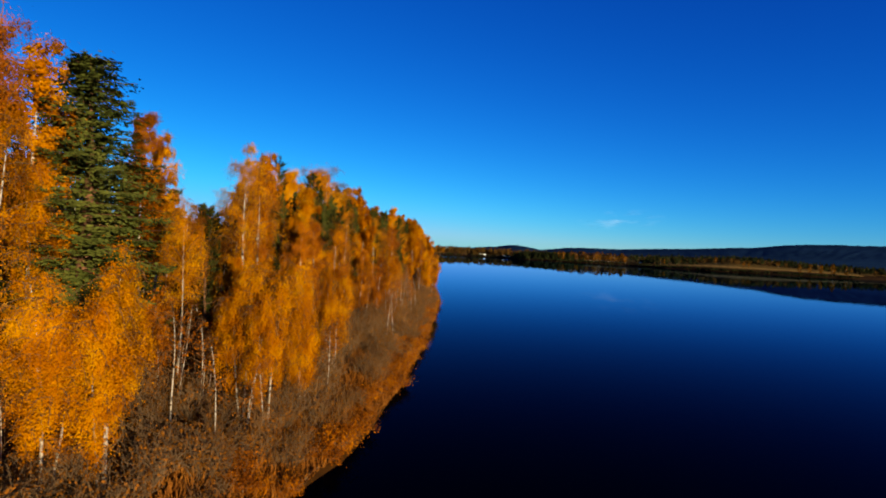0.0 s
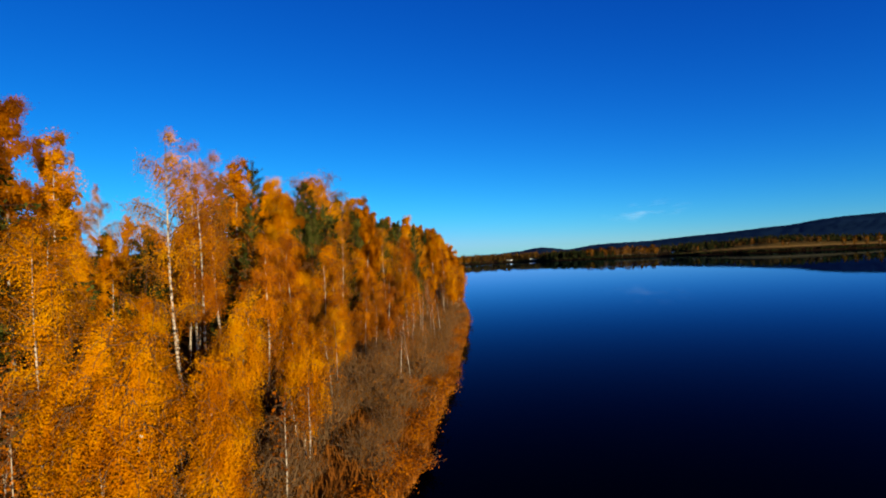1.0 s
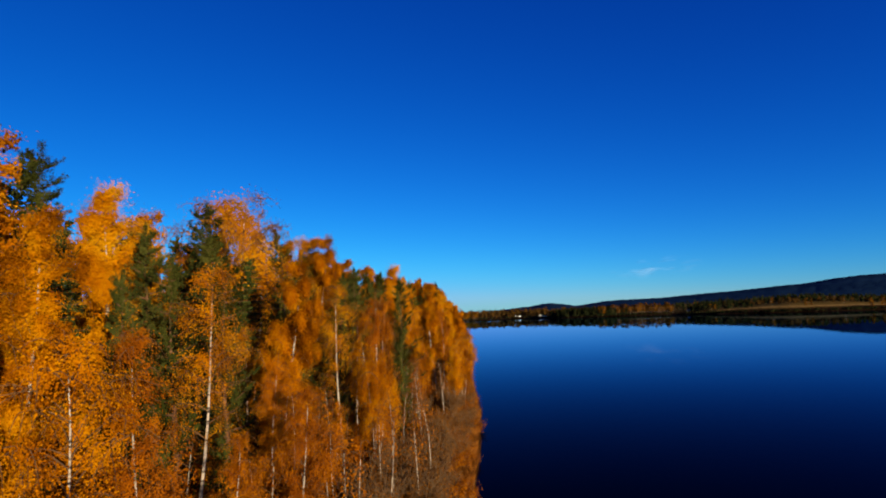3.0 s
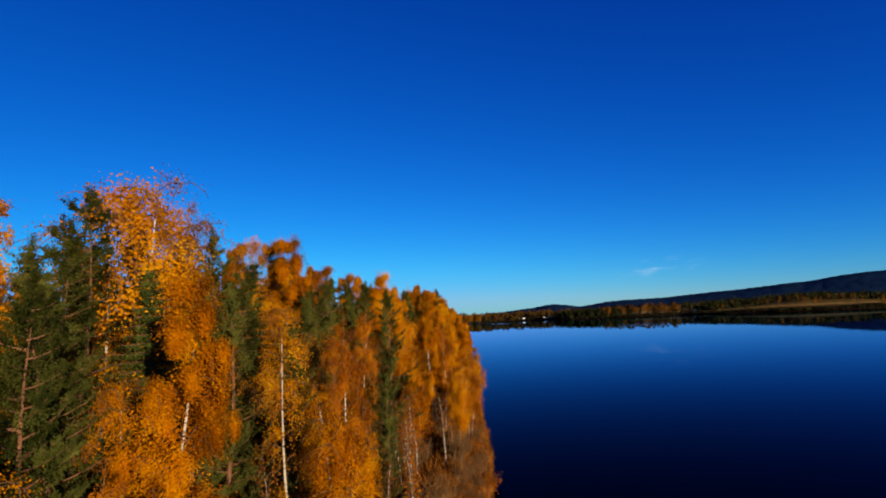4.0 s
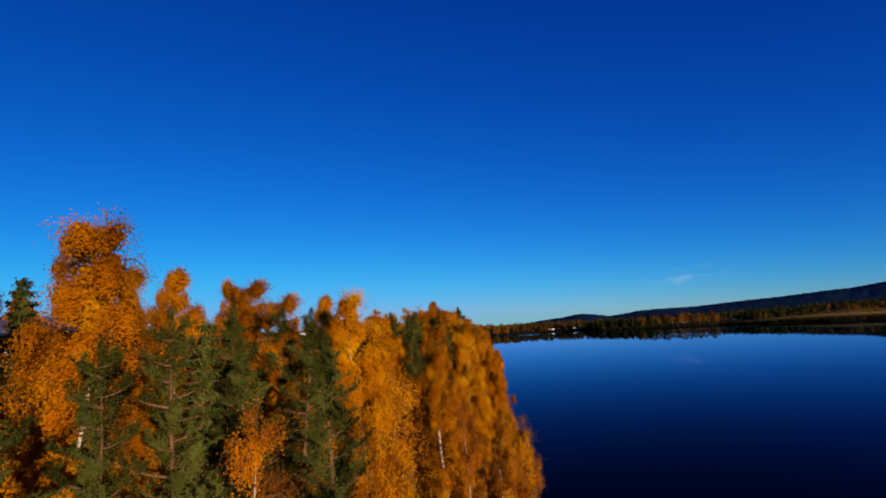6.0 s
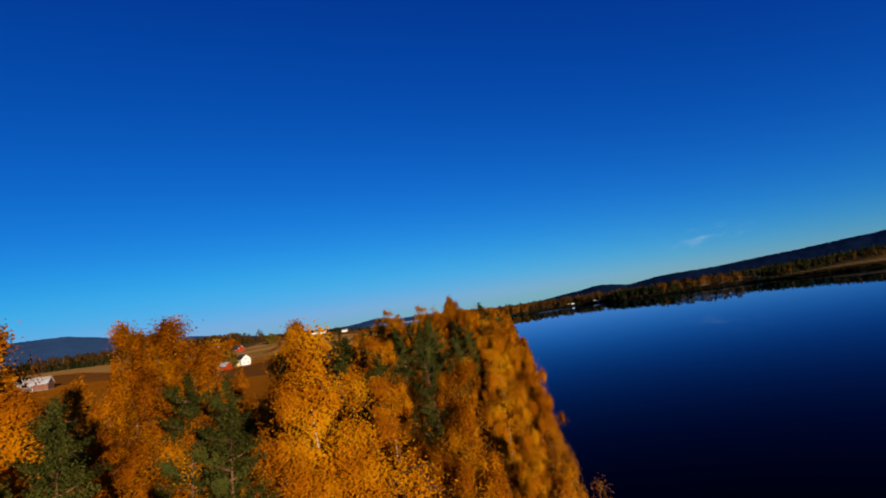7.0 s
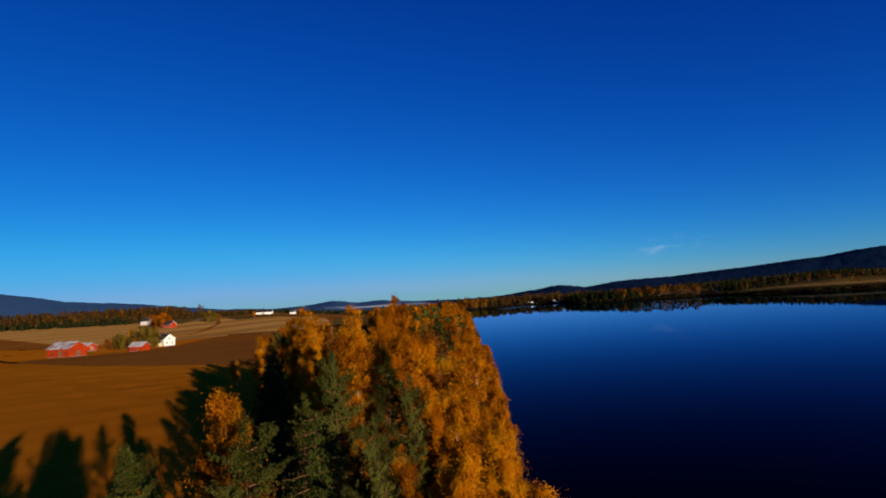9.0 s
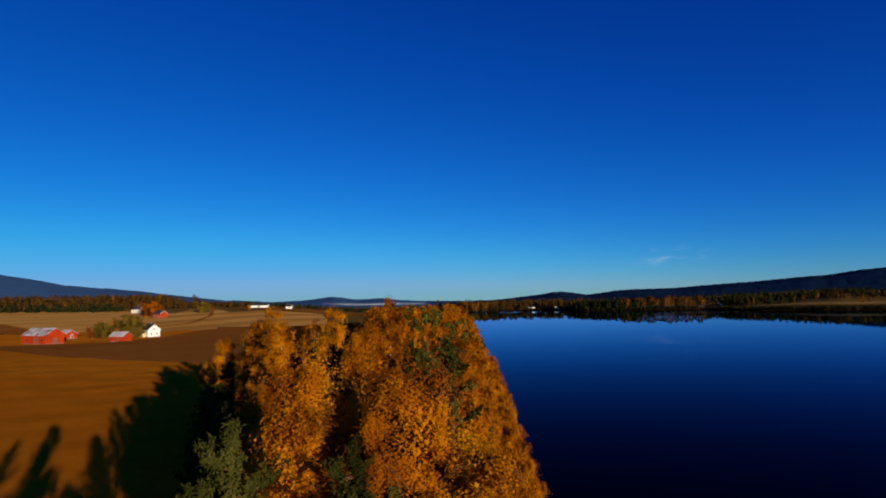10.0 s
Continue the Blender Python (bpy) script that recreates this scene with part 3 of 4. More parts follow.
for key, mat, label in (("broad", M_OLIVE, "broad olive-brown tree among the farm buildings"), ("broad_gold", M_GOLD, "broad orange autumn tree beside the red cottage")):
    for s in range(2):
        kind_of(key, "broadleaf_tree", birch(90 + s, 9.0, 4.2, 0.12, 7000, 0.2, twigs=4, heart=1500, heart_size=0.35), mat, label, "tree", "trees round the farm")
for s, (h, w, c) in enumerate([(2.6, 1.5, 700), (2.0, 1.4, 420), (3.0, 1.3, 260)]):
    stems, (lv, lf) = shrub(70 + s, h, w, c)
    top = new("shrub")
    for part_name, me in (("stem", stems), ("foliage", link_mesh("foliage", lv, lf, M_SHRUB))):
        new(part_name, me).parent = top
    KINDS.setdefault("shrub", []).append(tagged(top, "half-bare brown willow shrub at the lake edge", "shrub", "shrubs along the shore"))
for s, (h, w, c) in enumerate([(1.0, 0.8, 1500), (0.8, 1.0, 1300)]):
    stems, (lv, lf) = shrub(75 + s, h, w, c, 22, 0.085)
    top = new("bush")
    for part_name, me in (("stem", stems), ("foliage", link_mesh("foliage", lv, lf, M_RUST))):
        new(part_name, me).parent = top
    KINDS.setdefault("bush", []).append(tagged(top, "low rust-orange bush on the bank beside the water", "bush", "bushes on the bank"))

USED = set()
NATIVE = {}
for key, protos in KINDS.items():
    for p in protos:
        leaf = next((o for o in p.children if o.name.startswith(("crown", "foliage")))).data
        co = np.empty(3 * len(leaf.vertices), np.float32)
        leaf.vertices.foreach_get("co", co)
        NATIVE[p.name] = float(np.percentile(co[2::3], 99.3))
PLANTED = []


def plant(key, x, y, top=None, high=None, which=None, fat=1.0, rng=random):
    """One tree of a kind, its foot on the ground; top: how high its tip stands over the lake."""
    if key + "_back" in KINDS and (x < np.interp(y, [0, 40, 60, 85, 125], [-22, -21, -20, -20, -21]) or y > 146):
        key += "_back"
    protos = KINDS[key]
    z = float(ground_z(np.array([x]), np.array([y]))[0]) - 0.08
    high = high or (top - z)
    p = min(protos, key=lambda q: abs(NATIVE[q.name] - high) * rng.uniform(0.2, 1)) if which is None else protos[which]
    s = high / NATIVE[p.name]
    m = Matrix.Translation((x, y, z)) @ Matrix.Rotation(rng.uniform(0, 6.283), 4, "Z")
    size = (s * fat * rng.uniform(0.9, 1.18), s * fat * rng.uniform(0.9, 1.18), s)
    if p.name in USED:
        ob = copy_thing(p, m)
        ob.scale = size
    else:
        ob = p
        p.matrix_world = m
        p.scale = size
        USED.add(p.name)
    PLANTED.append((x, y, 0.10 * high))
    return ob


# how high the canopy reaches over the lake, by metres along the shore and metres inland
INLAND = [2, 4, 6, 9, 12, 16, 20, 25, 30]
CANOPY_SOUTH = {20: [10.3, 10.3, 10.4, 15.7, 17.2, 19.8, 19.8, 19.8, 19.8],
                28: [11.4, 12.6, 11.6, 10.5, 12.9, 18.3, 19.8, 19.8, 19.8],
                36: [11.5, 12.6, 12.7, 14.5, 11.0, 11.9, 18.9, 19.8, 19.8],
                44: [11.9, 12.4, 12.4, 13.7, 15.8, 12.6, 11.1, 19.8, 19.8],
                52: [11.9, 12.8, 13.6, 13.5, 14.5, 16.6, 13.3, 11.0, 19.5],
                60: [12.1, 12.9, 13.7, 14.9, 14.8, 15.8, 19.3, 12.8, 14.9],
                70: [11.4, 13.0, 13.8, 15.1, 16.4, 16.6, 16.2, 19.8, 13.4],
                80: [8.7, 13.2, 14.0, 15.3, 16.3, 17.7, 18.7, 17.9, 19.7],
                90: [6.6, 13.5, 14.3, 15.5, 16.4, 17.5, 17.8, 17.6, 19.6]}
CANOPY_MIDDLE = {97: [5.3, 13.3, 14.5, 15.7, 16.9, 16.0, 18.5, 19.0, 18.3],
                 104: [5.2, 13.4, 14.8, 16.0, 16.3, 17.6, 15.7, 16.0, 19.0],
                 111: [5.5, 13.8, 15.2, 16.4, 16.2, 16.6, 17.1, 17.2, 15.0],
                 118: [6.5, 14.2, 15.5, 16.7, 16.1, 14.9, 14.6, 15.5, 17.2],
                 126: [7.7, 14.5, 16.0, 17.2, 15.4, 13.9, 13.8, 13.1, 14.7]}
CANOPY_NORTH = {134: [9.9, 14.9, 16.4, 16.9, 15.4, 13.3, 11.7, 11.2, 11.7],
                142: [10.3, 12.9, 16.9, 18.0, 18.4, 12.6, 11.3, 9.7, 8.9],
                150: [10.3, 10.3, 17.4, 18.2, 18.2, 18.0, 9.8, 9.0, 7.3],
                165: [5.3, 14.0, 17.7, 18.4, 19.0, 17.8, 18.0, 5.5, 4.5],
                180: [0.3, 14.4, 17.3, 18.1, 19.0, 19.0, 17.1, 17.5, 16.7],
                240: [6.2, 14.1, 15.5, 15.9, 17.0, 19.0, 19.0, 19.0, 19.0]}
CANOPY = CANOPY_SOUTH | CANOPY_MIDDLE | CANOPY_NORTH


def shore_x(y):
    return float(np.interp(y, [p[1] for p in NEAR_SHORE], [p[0] for p in NEAR_SHORE]))


def canopy(x, y):
    inland, ys = shore_x(y) - x, list(CANOPY)
    return float(np.interp(y, ys, [np.interp(inland, INLAND, CANOPY[k]) for k in ys]))


# trees that stand out, by kind, place and height of their tips over the lake
def plant_all(rows):
    for key, x, y, top in rows:
        plant(key, x, y, top, fat=2.3 if key == "spruce" and top > 19 else 1.7 if key == "spruce" and top > 17 else 1.15 if key in ("pine", "tall") else 1.0)


plant_all([
    ("tall", -13.4, 136.2, 16.9), ("tall", -11.8, 140.5, 17.2), ("tall", -9.2, 137.6, 15.6), ("rust", -12.0, 144.0, 17.2), ("tall", -18.6, 97.6, 18.3), ("tall", -14.4, 104.4, 16.3),
    ("tall", -20.8, 107.0, 17.4), ("young", -11.3, 14.6, 8.4), ("pine", -12.8, 62.2, 14.0), ("pine", -14.8, 64.6, 15.4), ("pine", -16.4, 61.4, 15.6), ("pine", -13.2, 70.5, 14.0),
    ("pine", -11.6, 76.5, 13.2), ("pine", -20.7, 122.0, 16.0), ("tall", -14.4, 115.6, 16.2), ("pine", -14.2, 121.0, 16.4), ("pine", -12.6, 123.4, 16.4), ("pine", -16.2, 136.1, 14.8),
    ("pine", -14.6, 135.5, 16.7), ("pine", -12.3, 135.3, 16.3), ("pine", -24.6, 153.2, 14.5), ("tall", -30.9, 171.9, 18.0), ("young", -53.5, 204.0, 11.0), ("pine", -28.0, 160.0, 14.0)])
plant_all([
    ("pine", -31.0, 167.0, 14.8), ("spruce", -34.0, 178.0, 16.2), ("pine", -38.0, 186.0, 16.0), ("tall", -40.0, 192.0, 16.5), ("tall", -45.0, 200.0, 14.6), ("spruce", -26.5, 156.0, 14.5),
    ("thin", -14.3, 37.2, 16.4), ("thin", -17.0, 43.9, 17.5), ("thin", -16.4, 45.6, 17.1), ("tall", -20.6, 56.6, 18.9), ("pine", -20.0, 58.2, 18.8), ("tall", -19.8, 63.1, 17.8),
    ("pine", -19.9, 72.1, 19.0), ("pine", -17.8, 68.3, 16.8), ("pine", -20.8, 66.5, 17.0), ("tall", -11.4, 65.7, 14.2), ("thin", -20.6, 75.3, 20.2), ("thin", -18.2, 74.6, 20.5),
    ("thin", -19.0, 79.2, 20.1), ("pine", -18.1, 81.0, 18.4), ("spruce", -16.6, 83.2, 16.6), ("thin", -17.6, 84.4, 18.4), ("tall", -19.0, 86.4, 18.4), ("tall", -17.2, 89.0, 19.0)])
plant_all([
    ("tall", -18.0, 92.0, 19.3), ("tall", -14.3, 100.2, 17.0), ("tall", -17.2, 102.3, 18.1), ("tall", -19.6, 102.2, 18.2), ("tall", -16.0, 110.6, 17.6), ("pine", -13.5, 113.4, 15.3),
    ("tall", -11.4, 106.2, 14.8), ("young", -10.1, 104.4, 12.0), ("tall", -8.2, 109.2, 13.4), ("tall", -5.7, 130.0, 12.5), ("tall", -10.8, 142.5, 15.7), ("tall", -10.6, 149.9, 15.6),
    ("tall", -11.6, 139.6, 17.0), ("tall", -14.8, 141.3, 17.3), ("pine", -11.4, 135.0, 15.6), ("tall", -36.0, 176.0, 16.0), ("tall", -11.0, 165.0, 16.6), ("tall", -9.6, 172.0, 14.5),
    ("tall", -27.9, 170.0, 19.0), ("tall", -18.3, 169.0, 19.3), ("tall", -22.3, 170.0, 18.9), ("tall", -15.5, 126.0, 16.6), ("pine", -12.8, 109.6, 14.6), ("pine", -14.7, 98.7, 16.2)])
plant_all([
    ("pine", -12.6, 97.4, 16.0), ("pine", -16.4, 115.0, 16.9), ("tall", -29.0, 105.3, 17.8), ("pine", -26.6, 104.5, 17.0), ("pine", -14.8, 94.8, 16.2), ("pine", -14.0, 86.3, 15.0),
    ("rust", -10.7, 87.9, 13.0), ("tall", -11.8, 101.6, 16.8), ("pine", -12.2, 91.4, 14.8), ("pine", -12.6, 82.2, 14.2), ("pine", -15.0, 77.6, 15.6), ("spruce", -16.4, 72.0, 15.2),
    ("spruce", -20.9, 29.0, 19.4), ("tall_back", -21.8, 38.0, 17.0), ("tall", -20.3, 34.5, 17.6), ("tall_back", -22.5, 27.0, 19.6), ("rust", -19.8, 21.5, 18.6), ("rust_back", -24.0, 33.0, 18.8),
    ("thin", -15.0, 29.2, 11.4), ("thin", -15.8, 30.6, 11.8), ("pine", -20.0, 43.4, 12.2), ("young", -7.9, 23.5, 8.3), ("young", -9.3, 24.2, 8.5), ("young", -7.1, 26.4, 7.0)])
plant_all([
    ("young", -10.3, 15.4, 8.7), ("young", -7.4, 34.5, 7.8), ("young", -9.4, 32.5, 8.2), ("rust", -14.4, 40.0, 14.0), ("tall", -14.2, 52.5, 14.7), ("pine_back", -22.0, 60.0, 18.8),
    ("tall_back", -21.9, 69.0, 18.1), ("tall", -13.2, 48.6, 14.5), ("rust", -11.6, 45.0, 11.5), ("rust", -11.0, 53.0, 11.0), ("thin", -12.0, 58.0, 13.4), ("tall_back", -23.0, 77.0, 17.1),
    ("pine_back", -21.7, 79.5, 18.4), ("thin", -20.6, 80.6, 19.7), ("rust_back", -20.5, 99.0, 17.4), ("young", -8.0, 72.4, 9.4), ("rust", -8.8, 75.4, 12.4), ("young", -9.6, 98.5, 11.0),
    ("tall", -7.4, 106.0, 15.0), ("pine", -9.2, 112.5, 14.6), ("pine", -17.1, 118.0, 16.3), ("tall", -13.6, 146.0, 18.5), ("pine", -11.4, 148.0, 17.6), ("pine", -16.6, 148.0, 17.3)])
plant_all([
    ("tall", -10.2, 156.5, 15.0), ("spruce", -19.5, 99.5, 16.0), ("spruce", -14.5, 92.4, 15.6), ("pine", -13.0, 88.8, 15.8), ("tall", -22.0, 110.5, 17.5), ("tall", -25.5, 114.5, 17.5),
    ("tall", -19.6, 115.0, 15.8), ("pine", -18.6, 120.5, 16.1), ("spruce", -15.8, 119.4, 15.6), ("tall", -29.0, 111.0, 16.3), ("pine", -21.5, 124.0, 13.6), ("pine", -22.5, 107.5, 15.6),
    ("tall", -19.6, 94.8, 18.2), ("tall", -8.0, 120.6, 14.2), ("pine", -9.4, 91.0, 14.8), ("tall", -25.2, 164.5, 17.7), ("tall", -24.8, 159.5, 16.6), ("tall", -20.5, 160.0, 16.9), ("tall", -17.6, 158.0, 16.6), ("tall", -22.5, 155.5, 15.8), ("pine", -19.5, 51.5, 16.6), ("pine", -14.6, 60.5, 14.0)])


FLIGHT = [(-1.2, 49, 12.9), (-2.2, 68, 14.2), (-3.0, 76, 15.5), (-4.4, 85, 17.0), (-5.1, 91, 17.9), (-5.6, 98, 18.3), (-6.2, 104, 18.8), (-6.8, 111, 19.0), (-7.5, 117, 19.4), (-8.9, 124, 19.4)]


def fill_woods():
    """The rest of the strip of woodland, thinned so that trunks keep apart."""
    rng = random.Random(5)
    for _ in range(3200):
        y = rng.uniform(2, 205)
        south = y < 97
        inland = rng.uniform(5.5 if south else 2.3 if y < 143 else 5.2 if y < 158 else 4.0, 30 if y < 118 or y > 175 else 24)
        x = shore_x(y) - inland
        if any((x - a) ** 2 + (y - b) ** 2 < (1.75 + c * (0.75 if south else 1.1)) ** 2 for a, b, c in PLANTED):
            continue
        roof = canopy(x, y)
        if roof < 8.5 and inland > 10:
            continue
        if y > 112 and inland > 11 and roof < 14.5 or 118 < y < 150 and inland > 11.5:
            continue
        if y < 46 and inland < 15 and rng.random() < 0.55:
            continue
        if y < 46 and -40 < math.degrees(math.atan2(x, y + 1.3)) < -22 and inland > 7:
            continue
        if any(abs(x - cx) < 3.2 and abs(y - cy) < 3.5 and roof > cz - 3.6 for cx, cy, cz in FLIGHT):
            continue
        if inland < 8.5 and south:
            if y < 42 or rng.random() < 0.4:
                continue
            key, top = rng.choice(["rust", "thin", "rust", "young"] if y < 66 else ["young", "thin", "pine"]), rng.uniform(6.0, 9.5)
        elif inland < 13 and south:
            key, top = rng.choice(["rust", "rust", "thin", "rust", "tall", "pine"] if y < 56 else ["rust", "thin", "rust", "thin", "pine"] if y < 66 else ["pine", "spruce", "pine", "thin", "thin"]), rng.uniform(0.66, 0.96) * roof
        else:
            pines = (0.7 if y > 78 else 0.58 if y > 60 else 0.5) if south else (0.85 if y < 145 and 6.5 < inland < 17 else 0.5 if inland > 6.5 else 0.05)
            key = rng.choice(["pine", "spruce", "spruce"] if south else ["pine", "pine", "spruce"]) if rng.random() < pines else rng.choice((["thin", "rust", "thin", "tall"] if 52 < y < 84 else ["tall", "rust", "tall", "thin"]) if south else ["tall", "tall", "rust"])
            top = roof * (rng.uniform(0.80, 0.93) if key in ("pine", "spruce") and not south else rng.uniform(0.86 if south else 0.7, 1.0))
        if top < 6:
            continue
        plant(key, x, y, top, rng=rng)


fill_woods()


def fill_shore_row():
    """Low birches that lean over the water where the woods reach the shore."""
    rng = random.Random(17)
    for k in range(10):
        y = 126.5 + 2.1 * k + rng.uniform(-0.5, 0.5)
        plant("young", shore_x(y) - rng.uniform(0.7, 1.3), y, rng.uniform(5.2, 7.2), rng=rng)
    y = 97.0
    while y < 245:
        x = shore_x(y) - rng.uniform(1.6, 2.9) - (0 if y < 145 else 2.9 if y < 156 else -0.6)
        top = min(rng.uniform(6.0, 9.5), canopy(x - 1.2, y) - 0.3) if y < 160 else rng.uniform(5.5, 9.0)
        if not any((x - a) ** 2 + (y - b) ** 2 < 3.0 for a, b, c in PLANTED):
            plant("young" if y < 150 else "tall_back", x, y, max(top, 5.5), rng=rng)
        y += rng.uniform(1.8, 2.8)


fill_shore_row()


def fill_edge():
    """Brown shrubs and bare saplings between the trees and the water."""
    rng = random.Random(8)
    for i in range(330):
        y = rng.uniform(6, 60) if i < 150 else rng.uniform(40, 112) if i < 290 else rng.uniform(112, 165)
        x = shore_x(y) - 0.9 - abs(rng.gauss(0, 1)) * (3.6 if y < 60 else 1.9)
        plant("shrub", x, y, high=rng.uniform(1.2, 2.6) * (1.15 if x < shore_x(y) - 3.2 else 1.0 if x < shore_x(y) - 2 else 0.65), rng=rng)
    for i in range(120):
        y = rng.uniform(6, 62) if i < 90 else rng.uniform(62, 112)
        plant("bush", shore_x(y) - 0.25 - abs(rng.gauss(0, 1)) * 1.2, y, high=rng.uniform(0.5, 1.2), fat=1.2, rng=rng)
    for i in range(60):
        y = rng.uniform(8, 100)
        plant("scrub", shore_x(y) - rng.uniform(6.0 if y > 46 else 11.0, 15.0), y, high=rng.uniform(2.6, 5.2), rng=rng)
    for i in range(80):
        y = rng.uniform(8, 100)
        x = shore_x(y) - rng.uniform(2.5, 9.5)
        plant("sapling", x, y, high=rng.uniform(2.8, 6.0), rng=rng)


fill_edge()


def unused_kinds():
    """Kinds that were never planted leave the place."""
    for protos in KINDS.values():
        for p in protos:
            if p.name not in USED:
                for o in (*p.children, p):
                    bpy.data.objects.remove(o)


# ---- woods too far to count ----
def clump_trees(name, label, rows, leaf_mat, bark, per, leaf, seed):
    """Many far trees as one mesh: rows of x, y, foot, height, half width, conical or round."""
    rng = np.random.default_rng(seed)
    tv, tf, lv, lf = [], [], [], []
    count = 0
    for x, y, z, h, w, cone in rows:
        k = np.linspace(0, 1, 4)
        tube(np.stack([x + 0 * k, y + 0 * k, z - 0.5 + k * h * 0.9], 1), 0.011 * h * (1 - k) + 0.03, 4, tv, tf)
        g = rng.uniform(0, 1, per)
        shape = (1 - g) ** 0.8 if cone else np.sin(np.pi * np.clip(0.14 + 0.80 * g, 0, 1)) ** 0.7
        az, rad = rng.uniform(0, 2 * np.pi, per), np.sqrt(rng.uniform(0.15, 1.0, per))
        rad = rad * (0.72 + 0.28 * np.sin(az * 3 + g * 9 + x))
        low = 0.08 if cone else 0.2
        c = np.stack([x + w * shape * rad * np.cos(az), y + w * shape * rad * np.sin(az), z + h * (low + (1 - low) * g)], 1)
        v, f = leaves(rng, c, leaf, 1.5, outward_from(c - (x, y, z), 0, h))
        lv.append(v)
        lf.append(f + 4 * count)
        count += per
    a, b = np.concatenate(tv), np.concatenate(lv)
    f, g = np.concatenate(tf), np.concatenate(lf)
    ob = new(name, link_mesh(name, np.concatenate([a, b]), np.concatenate([f, g + len(a)]), [bark, leaf_mat], np.r_[np.zeros(len(f)), np.ones(len(g))]))
    return tagged(ob, label, "woodland", kind="stuff")


def foot(x, y):
    return float(ground_z(np.array([x]), np.array([y]))[0])


def north_woods():
    rng = random.Random(21)
    gold, dark = [], []
    for _ in range(420):
        y = rng.uniform(203, 420)
        x = shore_x(y) - rng.uniform(3, 12 + (y - 200) * 0.22)
        roof = canopy(x, min(y, 300))
        if roof < 8:
            continue
        z = foot(x, y)
        h = roof * rng.uniform(0.78, 0.97) - z
        if rng.random() < 0.38:
            dark.append((x, y, z, h, rng.uniform(1.6, 2.3), rng.random() < 0.4))
        else:
            gold.append((x, y, z, h, rng.uniform(1.8, 2.6), False))
    clump_trees("birch_woodland", "golden birch woodland further along the shore", gold, M_GOLD, M_BIRCH, 400, 0.38, 1)
    clump_trees("conifer_woodland", "dark conifers among the birches along the shore", dark, M_NEEDLE, M_CONBARK, 400, 0.40, 2)


north_woods()


def scatter(rng, n, line, spread, high, wide, cone):
    rows = []
    for _ in range(n):
        k = rng.uniform(0, len(line) - 1.001)
        i = int(k)
        x = line[i][0] + (line[i + 1][0] - line[i][0]) * (k - i) + rng.uniform(-spread, spread)
        y = line[i][1] + (line[i + 1][1] - line[i][1]) * (k - i) + rng.uniform(-spread, spread)
        if shore_distance(np.array([x]), np.array([y]))[0] < 3:
            continue
        h = rng.uniform(*high)
        rows.append((x, y, foot(x, y), h, h * rng.uniform(*wide), cone if isinstance(cone, bool) else rng.random() < cone))
    return rows


M_FARSPRUCE = foliage("far_spruce_needles", [(0.1, (0.0055, 0.0080, 0.0034)), (0.5, (0.0150, 0.0175, 0.0056)), (0.95, (0.0310, 0.0300, 0.0080))], 0.05, 0.0, 0.5, 0.1)
M_FARGOLD = foliage("far_golden_leaf", [(0.1, (0.030, 0.014, 0.002)), (0.5, (0.110, 0.040, 0.003)), (0.95, (0.230, 0.085, 0.004))], 0.1, 0.2, 0.5, 0.1)
M_BROWN = foliage("bare_woods", [(0.0, (0.020, 0.0120, 0.0042)), (0.6, (0.052, 0.0260, 0.0063)), (1.0, (0.110, 0.0440, 0.0060))], 0.1, 0.0, 0.5, 0.12)


def field_edge_woods():
    rng = random.Random(31)
    line = [(-640, 420), (-420, 515), (-330, 545), (-316, 590)]
    tail = [(-316, 590), (-310, 650), (-330, 760)]
    rows = scatter(rng, 900, line, 30, (6, 13), (0.16, 0.28), False) + scatter(rng, 160, tail, 26, (3, 6.5), (0.25, 0.4), False)
    clump_trees("field_edge_wood", "brown half-bare wood behind the straw field", rows, M_BROWN, M_GREYTWIG, 60, 1.1, 3)
    rows = scatter(rng, 700, line + tail[1:], 32, (2.2, 6.0), (0.4, 0.7), False)
    clump_trees("field_edge_scrub", "low brown scrub along the edge of the wood", rows, M_BROWN, M_GREYTWIG, 44, 0.8, 13)
    rows = scatter(rng, 34, line, 24, (8, 13), (0.16, 0.24), False)
    clump_trees("golden_field_edge_wood", "scattered golden birches in the brown wood", rows, M_FARGOLD, M_BIRCH, 100, 0.75, 4)
    rows = scatter(rng, 260, [(x + 26, y - 26) for x, y in line[:3]], 10, (2.5, 6.5), (0.3, 0.5), 0.5)
    rows += scatter(rng, 70, [(-700, 380), (-470, 495), (-340, 545)], 24, (8, 12), (0.18, 0.26), 0.6)
    rows += scatter(rng, 150, [(-330, 700), (-240, 760), (-150, 800), (-100, 900)], 30, (3.0, 6), (0.3, 0.5), 0.2)
    clump_trees("dark_field_edge_wood", "dark conifers along the edge of the fields", rows, M_FARSPRUCE, M_CONBARK, 90, 0.9, 5)


field_edge_woods()


